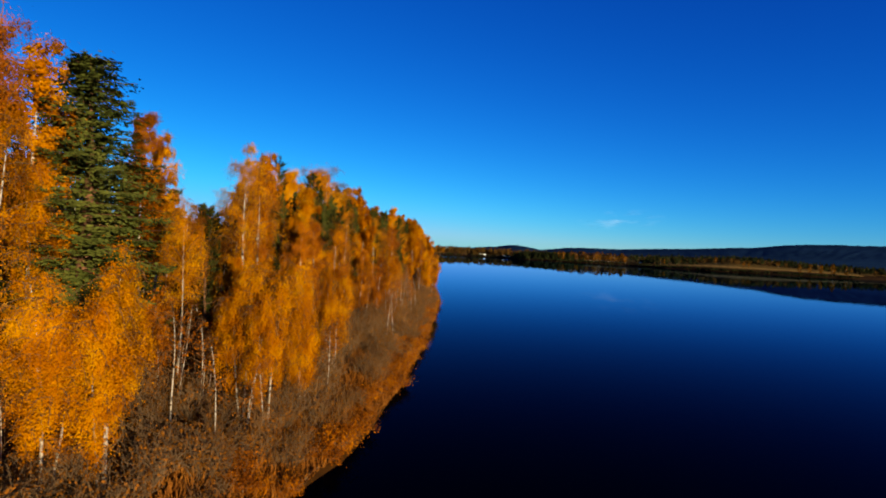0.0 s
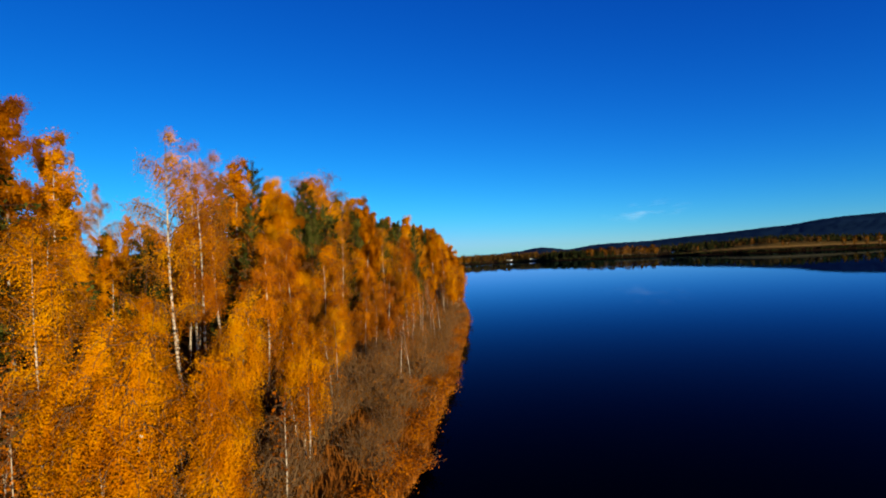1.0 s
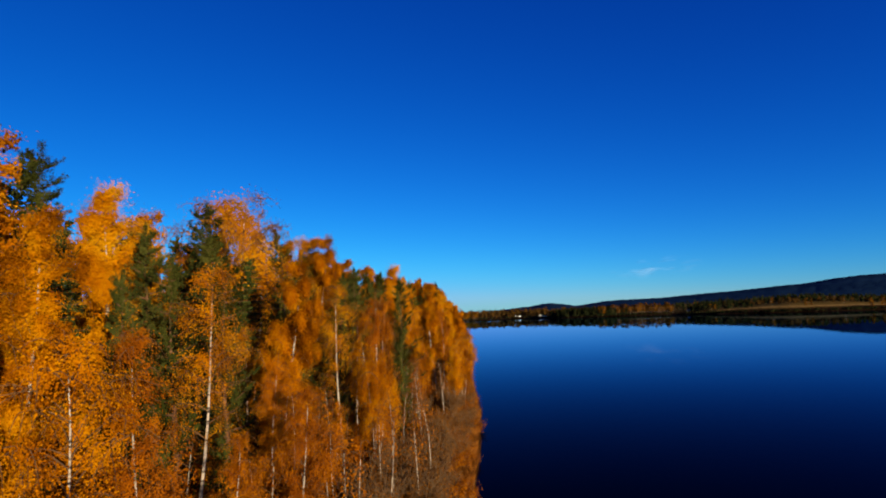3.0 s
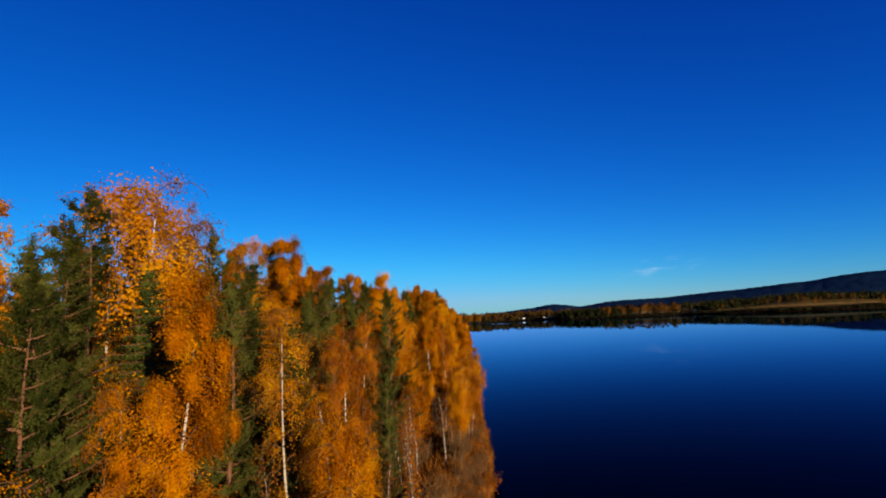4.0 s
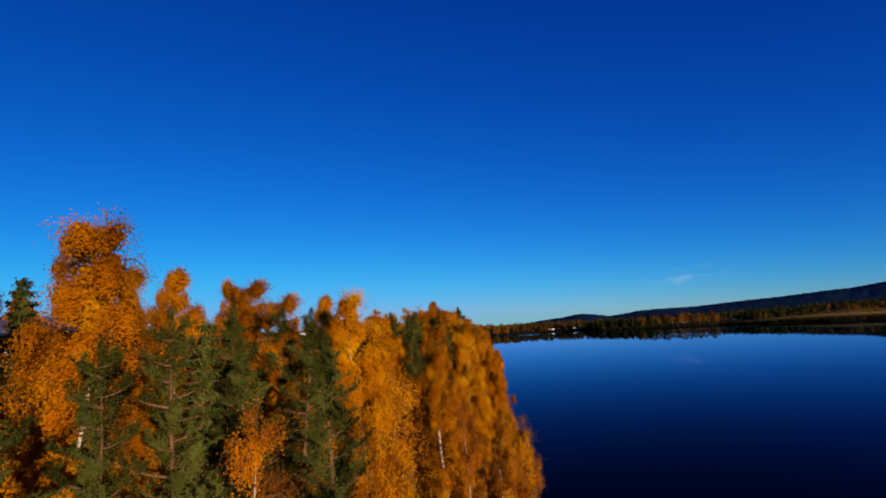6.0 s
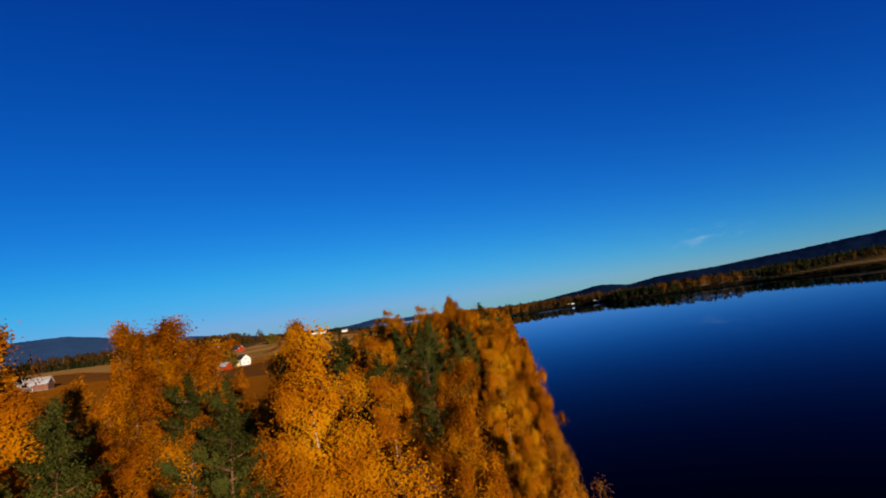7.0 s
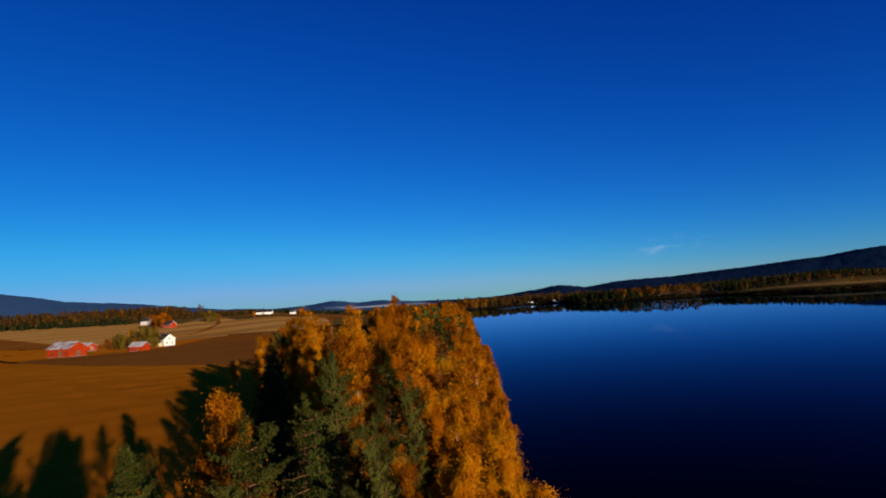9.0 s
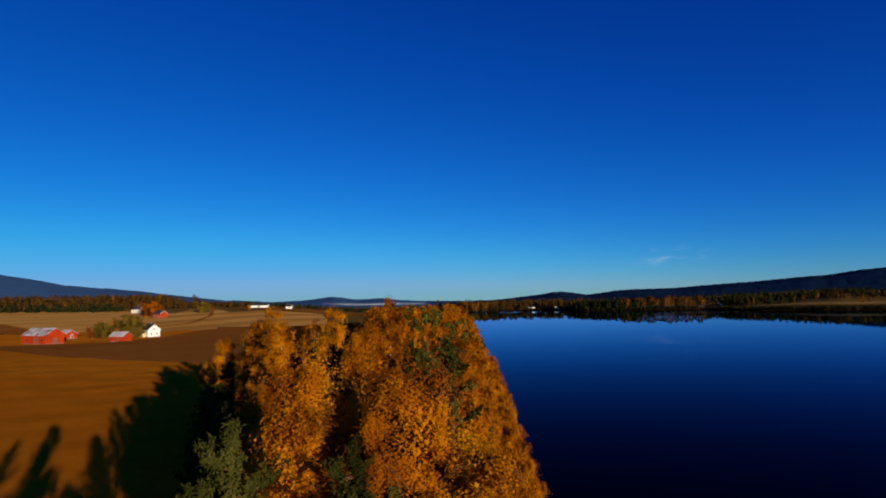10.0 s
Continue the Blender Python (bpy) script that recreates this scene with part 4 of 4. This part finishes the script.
def far_shore_woods():
    rng = random.Random(41)
    def behind(a, b, back, n=14):
        return [bank(a + (b - a) * i / (n - 1), back) for i in range(n)]
    rows = scatter(rng, 240, behind(-3, 8, 70), 45, (7, 14), (0.25, 0.4), False) + scatter(rng, 160, behind(-3, 11, 190), 60, (9, 16), (0.25, 0.4), False)
    clump_trees("far_brown_wood", "brown autumn woods on the far bank", rows, M_BROWN, M_GREYTWIG, 40, 2.0, 6)
    rows = scatter(rng, 60, behind(-3.2, -0.5, 14), 7, (9, 14), (0.2, 0.3), False)
    clump_trees("far_golden_wood", "golden trees at the far end of the lake", rows, M_FARGOLD, M_BIRCH, 60, 1.4, 16)
    rows = scatter(rng, 330, behind(8, 14.5, 38), 30, (9, 14), (0.18, 0.26), True)
    rows += scatter(rng, 520, behind(21, 44, 260), 70, (8, 13), (0.22, 0.34), 0.5)
    rows += scatter(rng, 60, behind(22, 27, 120), 25, (8, 13), (0.2, 0.28), 0.8)
    clump_trees("far_spruce_wood", "dark spruce wood across the lake", rows, M_FARSPRUCE, M_CONBARK, 40, 1.7, 7)
    rows = scatter(rng, 110, behind(20, 44, 205), 45, (5, 10), (0.3, 0.45), False)
    clump_trees("far_rust_wood", "rust-coloured trees on the far slope", rows, M_BROWN, M_GREYTWIG, 40, 1.5, 8)
    rows = scatter(rng, 700, behind(-3, 42, 5, 40), 6, (1.5, 3.4), (0.5, 0.9), False)
    clump_trees("far_bank_scrub", "dark scrub along the far waterline", rows, M_FARSPRUCE, M_CONBARK, 26, 1.1, 9)


far_shore_woods()


def far_grove():
    """The row of golden birches across the lake, and single trees in its fields."""
    parts = []
    rng = np.random.default_rng(77)
    for s in range(3):
        tv, tf = [], []
        k = np.linspace(0, 1, 4)
        tube(np.stack([0 * k, 0 * k, k * 13.0], 1), 0.14 * (1 - k) + 0.03, 5, tv, tf)
        g, az = rng.uniform(0, 1, 130), rng.uniform(0, 6.283, 130)
        w = 2.6 * np.sin(np.pi * (0.14 + 0.8 * g)) ** 0.7 * np.sqrt(rng.uniform(0.1, 1, 130))
        lv, lf = leaves(rng, np.stack([w * np.cos(az), w * np.sin(az), 3.2 + 11.5 * g], 1), 1.1)
        me = link_mesh("trunk", np.concatenate(tv), np.concatenate(tf), M_BIRCH)
        parts.append(tree_thing("far_birch", (me, (lv, lf)), M_FARGOLD, "golden birch in a row across the lake", "tree", "birch row across the lake"))
    r = random.Random(3)
    first = set()
    spots = [(bank(13.0 + 7.5 * i / 43, 24 + r.uniform(-10, 10)), r.uniform(0.95, 1.25)) for i in range(44)]
    spots += [(bank(b, d), s) for b, d, s in ((24.2, 90, 0.8), (24.6, 96, 0.7), (29.5, 180, 0.9), (32.6, 70, 0.85), (33.0, 76, 0.7), (37.6, 18, 1.0), (38.4, 20, 1.15), (39.2, 22, 1.0),
                                              (40.1, 18, 1.2), (41, 24, 1.0), (27.8, 150, 0.7), (35.2, 150, 0.8))]
    for n, ((x, y), s) in enumerate(spots):
        p = parts[n % 3]
        m = Matrix.Translation((x, y, foot(x, y) - 0.3)) @ Matrix.Rotation(r.uniform(0, 6), 4, "Z")
        if n % 3 in first:
            ob = copy_thing(p, m)
        else:
            ob = p
            p.matrix_world = m
            first.add(n % 3)
        ob.scale = (s, s, s)


far_grove()


# ---- fields ----
def patch(name, lower, upper, mat, label, lift=0.25):
    """A field between two edges, lying just over the land."""
    def along(line, n):
        line = np.array(line, float)
        d = np.r_[0, np.cumsum(np.hypot(*np.diff(line, axis=0).T))]
        q = np.linspace(0, d[-1], n)
        return np.stack([np.interp(q, d, line[:, 0]), np.interp(q, d, line[:, 1])], 1)
    n, m = (110, 80) if name == "field_stubble" else (48, 32)
    a, b = along(lower, n), along(upper, n)
    k = np.linspace(0, 1, m)[:, None, None]
    p = a[None] * (1 - k) + b[None] * k
    p = p + np.stack([wavy(p[..., 0], p[..., 1], 14), wavy(p[..., 0], p[..., 1], 11, 3)], -1) * 0.8
    z = ground_z(p[..., 0], p[..., 1]) + lift
    i = np.arange(n * m).reshape(m, n)
    quads = np.stack([i[:-1, :-1], i[:-1, 1:], i[1:, 1:], i[1:, :-1]], -1).reshape(-1, 4)
    ob = new(name, link_mesh(name, np.concatenate([p, z[..., None]], -1), quads, mat, smooth=True))
    return tagged(ob, label, "field", kind="structure")


patch("field_stubble", [(-38, -80), (-35, 60), (-33, 100), (-29, 118), (-22, 128), (-22, 150), (-34, 176), (-58, 226)], [(-420, -80), (-420, 60), (-420, 200), (-380, 300), (-250, 345), (-178, 289), (-127, 262), (-66, 238)], M_STUBBLE, "golden brown stubble field beside the woodland", 0.32)
patch("field_ploughed", [(-178, 288), (-127, 261), (-105, 252), (-86, 245), (-60, 232)], [(-186, 304), (-165, 311), (-154, 316), (-151, 345), (-153, 388), (-120, 400)], M_PLOUGH, "dark brown ploughed field beside the farm")
patch("field_farmyard", [(-420, 300), (-250, 338), (-186, 300), (-150, 285)], [(-420, 440), (-330, 430), (-226, 372), (-150, 390)], M_STUBBLE, "grassy brown land round the farm", 0.12)
patch("field_ploughed_west", [(-420, 330), (-241, 349), (-212, 346)], [(-420, 430), (-326, 424), (-222, 362)], M_PLOUGH, "strip of dark ploughed soil behind the barn", 0.3)
patch("field_straw", [(-520, 420), (-330, 428), (-226, 366), (-200, 356)], [(-560, 470), (-420, 505), (-325, 540), (-236, 500)], M_MEADOW, "pale straw field below the brown wood", 0.27)
patch("field_straw_east", [(-198, 358), (-176, 358), (-148, 384)], [(-262, 560), (-240, 560), (-204, 515)], M_SWATH, "pale striped straw field behind the farmhouse", 0.33)
patch("field_swaths", [(-152, 392), (-120, 402), (-100, 420)], [(-214, 510), (-190, 560), (-150, 560)], M_SWATH, "straw field striped with curving swaths", 0.36)
patch("field_track", [(-186, 396), (-181, 410), (-186, 433), (-204, 477), (-226, 522)], [(-183.5, 395), (-178.5, 409), (-183.5, 433.5), (-201.5, 478), (-223, 523)], M_PLOUGH, "dark grassy strip between two straw fields", 0.5)
patch("field_far_soil", [(-240, 575), (-190, 575), (-140, 570)], [(-236, 640), (-180, 680), (-120, 700)], M_PLOUGH, "far strip of brown soil", 0.4)


def far_fields():
    def arc(a, b, back, n=16):
        return [bank(a + (b - a) * i / (n - 1), back) for i in range(n)]
    patch("field_lake_dark", arc(14, 42, 4), arc(14, 42, 42), M_HEATH, "dark heath along the far bank", 0.5)
    patch("field_lake_pale", arc(24, 42, 62), arc(28, 42, 100), M_FARPALE, "pale field on the far slope", 0.9)
    patch("field_lake_brown", arc(19, 36, 44), arc(20, 36, 60), M_FARFIELD, "brown grass strip along the far bank", 0.7)


far_fields()


# ---- farm ----
def paint(name, col, worn, scale=0.6, rough=0.8, metal=0.0):
    m, n, l, b = material(name, rough, 0.05)
    c = tex_noise(n, l, scale, 5)
    l.new(ramp(n, l, c, [(0.35, worn), (0.6, col)]), b.inputs["Base Color"])
    b.inputs["Metallic"].default_value = metal
    return m


M_RED = paint("red_boards", (0.322, 0.0294, 0.0028), (0.231, 0.0238, 0.0042))
M_WHITE = paint("white_boards", (0.72, 0.693, 0.63), (0.594, 0.54, 0.45))
M_CREAM = paint("cream_boards", (0.504, 0.406, 0.175), (0.42, 0.336, 0.154))
M_SLATE = paint("dark_tiles", (0.0245, 0.0245, 0.028), (0.049, 0.042, 0.0385), 1.2)
M_TIN = paint("rusty_tin", (0.42, 0.399, 0.385), (0.154, 0.056, 0.0245), 0.34, 0.5)
M_TINPALE = paint("pale_tin", (0.406, 0.392, 0.385), (0.294, 0.238, 0.196), 0.2, 0.5)
M_STONE = paint("grey_stone", (0.196, 0.182, 0.168), (0.112, 0.105, 0.098), 1.5)
M_BOARD = paint("weathered_boards", (0.21, 0.084, 0.042), (0.119, 0.063, 0.042))
M_PANE = material("window_glass", 0.08, 0.5)[0]
M_PANE.node_tree.nodes["Principled BSDF"].inputs["Base Color"].default_value = (0.02, 0.025, 0.03, 1)


def part(name, bm, mat, parent, label=""):
    me = bpy.data.meshes.new(name)
    bm.normal_update()
    bm.to_mesh(me)
    bm.free()
    me.materials.append(mat)
    o = new(name, me)
    o.parent = parent
    if label:
        tagged(o, label)
    return o


def box(x0, y0, z0, x1, y1, z1, bevel=0.03):
    bm = bmesh.new()
    bmesh.ops.create_cube(bm, size=1, matrix=Matrix.Translation(((x0 + x1) / 2, (y0 + y1) / 2, (z0 + z1) / 2)) @ Matrix.Diagonal((x1 - x0, y1 - y0, z1 - z0, 1)))
    if bevel:
        bmesh.ops.bevel(bm, geom=bm.edges[:], offset=bevel, segments=1, affect="EDGES")
    return bm


def prism(outline, axis, a, b):
    """An outline in the plane across an axis ('x' or 'y'), drawn out from a to b."""
    bm = bmesh.new()
    put = (lambda u, v, w: (w, u, v)) if axis == "x" else (lambda u, v, w: (u, w, v))
    lo = [bm.verts.new(put(u, v, a)) for u, v in outline]
    hi = [bm.verts.new(put(u, v, b)) for u, v in outline]
    bm.faces.new(lo)
    bm.faces.new(hi[::-1])
    for i in range(len(lo)):
        j = (i + 1) % len(lo)
        bm.faces.new((lo[j], lo[i], hi[i], hi[j]))
    bmesh.ops.recalc_face_normals(bm, faces=bm.faces[:])
    return bm


def building(name, size, x, y, turn, long, wide, eave, ridge, wall, roof, label, category="building", openings=(), chimney=False, trim=None, porch=False):
    """A gabled house along its own x: stone footing, walls, two roof slopes, ridge cap, barge boards, doors and windows."""
    top = new(name)
    a, b = long / 2, wide / 2
    part("footing", box(-a - 0.1, -b - 0.1, -0.8, a + 0.1, b + 0.1, 0.35), M_STONE, top)
    part("wall", prism([(-b, 0.35), (b, 0.35), (b, eave), (0, ridge - 0.1), (-b, eave)], "x", -a, a), wall, top)
    rise = (ridge - eave) / b
    for s in (-1, 1):
        part("roof", prism([(0, ridge), (0, ridge + 0.18), (s * (b + 0.5), eave - 0.5 * rise + 0.18), (s * (b + 0.5), eave - 0.5 * rise)], "x", -a - 0.45, a + 0.45), roof, top)
    part("ridge_cap", box(-a - 0.47, -0.16, ridge + 0.14, a + 0.47, 0.16, ridge + 0.26), roof, top)
    if trim:
        for s in (-1, 1):
            for e in (-1, 1):
                part("barge_board", prism([(0, ridge - 0.22), (0, ridge + 0.02), (s * (b + 0.5), eave - 0.5 * rise + 0.02), (s * (b + 0.5), eave - 0.5 * rise - 0.22)], "x", e * (a + 0.46), e * (a + 0.52)), trim, top)
    for kind, face, u, z, w, h in openings:
        if face in ("front", "back"):
            s = -1 if face == "front" else 1
            fr = box(u - w / 2 - 0.12, s * b - 0.06, z - 0.12, u + w / 2 + 0.12, s * b + 0.06, z + h + 0.12, 0.02)
            inner = box(u - w / 2, s * b - 0.09, z, u + w / 2, s * b + 0.09, z + h, 0.0)
        else:
            s = 1 if face == "gable" else -1
            fr = box(s * a - 0.06, u - w / 2 - 0.12, z - 0.12, s * a + 0.06, u + w / 2 + 0.12, z + h + 0.12, 0.02)
            inner = box(s * a - 0.09, u - w / 2, z, s * a + 0.09, u + w / 2, z + h, 0.0)
        frame_ob = part("window" if kind == "window" else "door", fr, trim or M_WHITE, top)
        part("pane" if kind == "window" else "leaf", inner, M_PANE if kind == "window" else (M_BOARD if wall is M_RED else M_STONE), frame_ob)
    if chimney:
        part("chimney", box(-0.5, -0.35, ridge - 0.6, 0.4, 0.35, ridge + 1.1), M_STONE, top)
    if porch:
        part("porch", box(-a + 1.2, -b - 2.2, 0.1, a - 2.5, -b - 0.02, 2.6), M_CREAM, top, "cream-painted porch")
        part("porch_roof", prism([(-b - 2.5, 2.55), (-b - 2.5, 2.7), (-b + 0.0, 3.5), (-b + 0.0, 3.35)], "x", -a + 0.9, a - 2.2), M_SLATE, top)
    top.matrix_world = Matrix.Translation((x, y, foot(x, y) + 0.1)) @ Matrix.Rotation(radians(turn), 4, "Z") @ Matrix.Scale(size, 4)
    return tagged(top, label, category)


building("barn", 0.74, -181, 317, -17, 18.5, 9.5, 4.8, 8.0, M_RED, M_TIN, "long red wooden barn with a rusty patched tin roof", "barn",
         [("door", "front", 2.0, 0.5, 3.2, 3.2), ("window", "front", -5, 1.8, 1.0, 0.8), ("window", "front", 7, 1.8, 1.0, 0.8), ("door", "gable", 0, 0.5, 2.4, 2.6)], trim=M_RED)
building("outbuilding", 0.76, -187.0, 336, -17, 7, 6, 2.8, 4.6, M_RED, M_TINPALE, "small red outbuilding with a pale tin roof behind the barn", "shed", [("door", "gable", 0, 0.4, 1.2, 2.0)])
building("shed", 0.66, -154.5, 324, -12, 10.5, 6, 3.4, 5.6, M_RED, M_TINPALE, "red wooden shed with a pale tin roof", "shed", [("door", "front", 1.5, 0.4, 1.6, 2.0), ("window", "front", -2.5, 1.4, 0.8, 0.8)], trim=M_RED)
building("farmhouse", 0.66, -157.5, 347, -32, 9.5, 7.6, 5.0, 8.2, M_WHITE, M_SLATE, "white wooden farmhouse with a dark roof and bright gable", "house",
         [("window", "gable", -1.8, 1.4, 0.9, 1.3), ("window", "gable", 1.8, 1.4, 0.9, 1.3), ("window", "gable", 0, 4.4, 0.9, 1.2), ("window", "front", -3, 3.6, 0.9, 1.1), ("door", "front", 3.4, 0.4, 1.0, 2.1)],
         True, M_WHITE, True)
building("red_cottage", 0.80, -228, 462, -20, 9, 7, 3.2, 5.8, M_RED, M_SLATE, "red cottage with a dark roof beside an orange tree", "house", [("window", "front", -2, 1.2, 1.0, 1.1), ("window", "front", 2, 1.2, 1.0, 1.1)], False, M_WHITE)
building("white_villa", 0.62, -274, 506, -10, 12, 8, 5.2, 8.4, M_WHITE, M_SLATE, "white two-storey farmhouse with a dark roof", "house", [("window", "front", u, z, 1.0, 1.2) for u in (-4, -1.4, 1.4, 4) for z in (1.2, 3.6)], True, M_WHITE)
building("white_barn", 0.62, -218, 592, 8, 24, 9, 3.8, 6.2, M_WHITE, M_SLATE, "long low white barn with a dark roof across the fields", "barn", [("door", "front", 0, 0.4, 3.0, 2.8)])
building("white_house", 0.70, -196, 606, 8, 7, 6, 3.6, 6.4, M_WHITE, M_SLATE, "small white house beside the long barn", "house", [("window", "front", 0, 1.4, 1.0, 1.1)])
for b, d, w in ((6.9, 26, 15), (6.4, 34, 9), (4.1, 24, 9), (3.7, 40, 8), (22.0, 84, 7)):
    building("lakeside_house", 0.5, *bank(b, d), 10, w, 7, 4.0, 6.4, M_WHITE, M_SLATE, "white house among woods across the lake", "house", [("window", "front", -2, 1.4, 1.0, 1.1), ("window", "front", 2, 1.4, 1.0, 1.1)])
building("old_barn", 0.85, -262, 326, 25, 19, 9, 4.0, 7.6, M_BOARD, M_TINPALE, "weathered brown barn with a grey tin roof beside the ploughed strip", "barn", [("door", "front", 0, 0.3, 3.0, 3.0)])


def farm_trees():
    rows = [("broad_gold", -235, 464, 10.5, 1.3), ("broad", -165, 342, 9.5, 1.25), ("broad", -171.5, 338, 6.5, 1.1), ("broad", -161.3, 341.5, 9.0, 1.0), ("young", -164, 335, 4.5, 1.3), ("broad", -176, 341, 6.5, 0.9),
            ("scrub", -177, 338, 5.0, 1.8), ("tall", -174, 345, 8.0, 1.2), ("young", -184, 344, 4.6, 1.2), ("scrub", -188, 330, 2.5, 1.6), ("broad", -228, 514, 9.0, 1.2), ("young", -222, 518, 6.0, 1.5),
            ("pine", -234, 520, 6.0, 2.0), ("scrub", -252, 486, 7, 1.7), ("scrub", -262, 496, 8, 1.6), ("pine", -266, 504, 8, 1.6), ("scrub", -244, 478, 6, 1.6), ("young", -206, 545, 5, 1.6),
            ("spruce", -204, 604, 6, 1.5), ("scrub", -228, 598, 5, 1.8), ("pine", -188, 610, 5, 1.8)]
    rng = random.Random(12)
    for key, x, y, h, fat in rows:
        plant(key, x, y, high=h, fat=fat, rng=rng)


farm_trees()
unused_kinds()


# ---- dead grass and leaf litter on the bank ----
def bank_grass():
    rng = np.random.default_rng(91)
    n = 34000
    y = rng.uniform(4, 130, n)
    d = np.abs(rng.normal(0, 1, n)) * 2.6 + 0.1
    x = np.interp(y, [p[1] for p in NEAR_SHORE], [p[0] for p in NEAR_SHORE]) - d
    z = ground_z(x, y)
    az, h = rng.uniform(0, 6.283, n), rng.uniform(0.25, 0.75, n)
    bend = rng.uniform(0.2, 1.1, n)
    side = np.stack([-np.sin(az), np.cos(az), 0 * az], 1) * rng.uniform(0.03, 0.07, n)[:, None]
    root = np.stack([x, y, z - 0.03], 1)
    tip = root + np.stack([np.cos(az) * h * bend, np.sin(az) * h * bend, h], 1)
    v = np.stack([root - side, root + side, tip], 1).reshape(-1, 3)
    ob = new("bank_grass", link_mesh("bank_grass", v, np.arange(3 * n).reshape(n, 3), M_GRASS))
    tagged(ob, "dead brown grass and reeds on the bank", "grass", kind="stuff")


bank_grass()


def driftwood():
    rng = np.random.default_rng(15)
    for y in (17, 21, 24, 27, 31, 35, 39, 46, 54, 63, 75):
        x = shore_x(y) - rng.uniform(0.2, 1.6)
        tv, tf = [], []
        az, long = rng.uniform(-0.6, 0.9), rng.uniform(1.6, 3.6)
        k = np.linspace(-0.5, 0.5, 6)
        line = np.stack([x + np.sin(az) * long * k, y + np.cos(az) * long * k, 0 * k], 1)
        line[:, 2] = np.maximum(ground_z(line[:, 0], line[:, 1]), -0.05) + 0.07 + 0.05 * np.sin(k * 5)
        tube(line, 0.09 - 0.05 * (k + 0.5), 6, tv, tf)
        ob = new("fallen_branch", link_mesh("fallen_branch", np.concatenate(tv), np.concatenate(tf), M_GREYTWIG, smooth=True))
        tagged(ob, "weathered fallen branch lying on the bank", "branch", "fallen branches on the bank")


driftwood()


# ---- mist over the far end of the valley ----
def mist():
    m, n, l, b = material("valley_mist", 1.0, 0.0)
    b.inputs["Base Color"].default_value = (0.82, 0.86, 0.90, 1)
    soft = tex_noise(n, l, 0.006, 3, "Object", (1, 1, 6))
    l.new(ramp(n, l, soft, [(0.35, (0.04, 0.04, 0.04)), (0.7, (0.30, 0.30, 0.30))]), b.inputs["Alpha"])
    ring = 48
    rows = []
    for i in range(ring):
        k = i / (ring - 1)
        x, y = polar(-25 + 18 * k, 1720 + 60 * math.sin(7 * k))
        thick = math.sin(math.pi * k) ** 0.5 * (0.75 + 0.25 * math.sin(17 * k))
        out = math.radians(-25 + 18 * k)
        for a in np.linspace(0, 2 * np.pi, 9)[:-1]:
            w, z = 60 * thick * math.cos(a), 7.5 * thick * math.sin(a)
            rows.append((x + w * math.sin(out), y + w * math.cos(out), 13.5 + z))
    i = np.arange(ring * 8).reshape(ring, 8)
    j = np.roll(i, -1, 1)
    quads = np.stack([i[:-1], j[:-1], j[1:], i[1:]], -1).reshape(-1, 4)
    tagged(new("mist_bank", link_mesh("mist_bank", rows, quads, m, smooth=True)), "thin white mist lying over the far valley", "mist", kind="stuff")


mist()


# ---- a few wisps of high cloud ----
def wisps():
    m, n, l, b = material("thin_cloud", 1.0, 0.0)
    b.inputs["Base Color"].default_value = (0.9, 0.9, 0.9, 1)
    streak = tex_noise(n, l, 0.004, 6, "Object", (1.0, 1.0, 4.5))
    tc, fall = n.new("ShaderNodeTexCoord"), n.new("ShaderNodeTexGradient")
    fall.gradient_type = "SPHERICAL"
    mp = n.new("ShaderNodeMapping")
    mp.inputs["Scale"].default_value = (1 / 330, 1 / 100, 1 / 85)
    l.new(tc.outputs["Object"], mp.inputs[0])
    l.new(mp.outputs[0], fall.inputs[0])
    thin = ramp(n, l, streak, [(0.50, (0, 0, 0)), (0.75, (0.16, 0.16, 0.16))])
    l.new(mix(n, l, thin, fall.outputs[0], 1.0, "MULTIPLY"), b.inputs["Alpha"])
    k, w = np.meshgrid(np.linspace(-330, 330, 40), np.linspace(-80, 80, 16))
    z = 18 * wavy(k, w, 60) + 8 * wavy(k, w, 25, 2)
    i = np.arange(k.size).reshape(k.shape)
    quads = np.stack([i[:-1, :-1], i[:-1, 1:], i[1:, 1:], i[1:, :-1]], -1).reshape(-1, 4)
    ob = new("cloud_wisps", link_mesh("cloud_wisps", np.stack([k, z, w], -1), quads, m, smooth=True))
    x, y = polar(17.5, 4100)
    ob.location = (x, y, 310)
    ob.rotation_euler = (0, radians(-3), radians(-17))
    tagged(ob, "thin white wisps of cloud low over the far hills", "cloud", kind="stuff")


wisps()
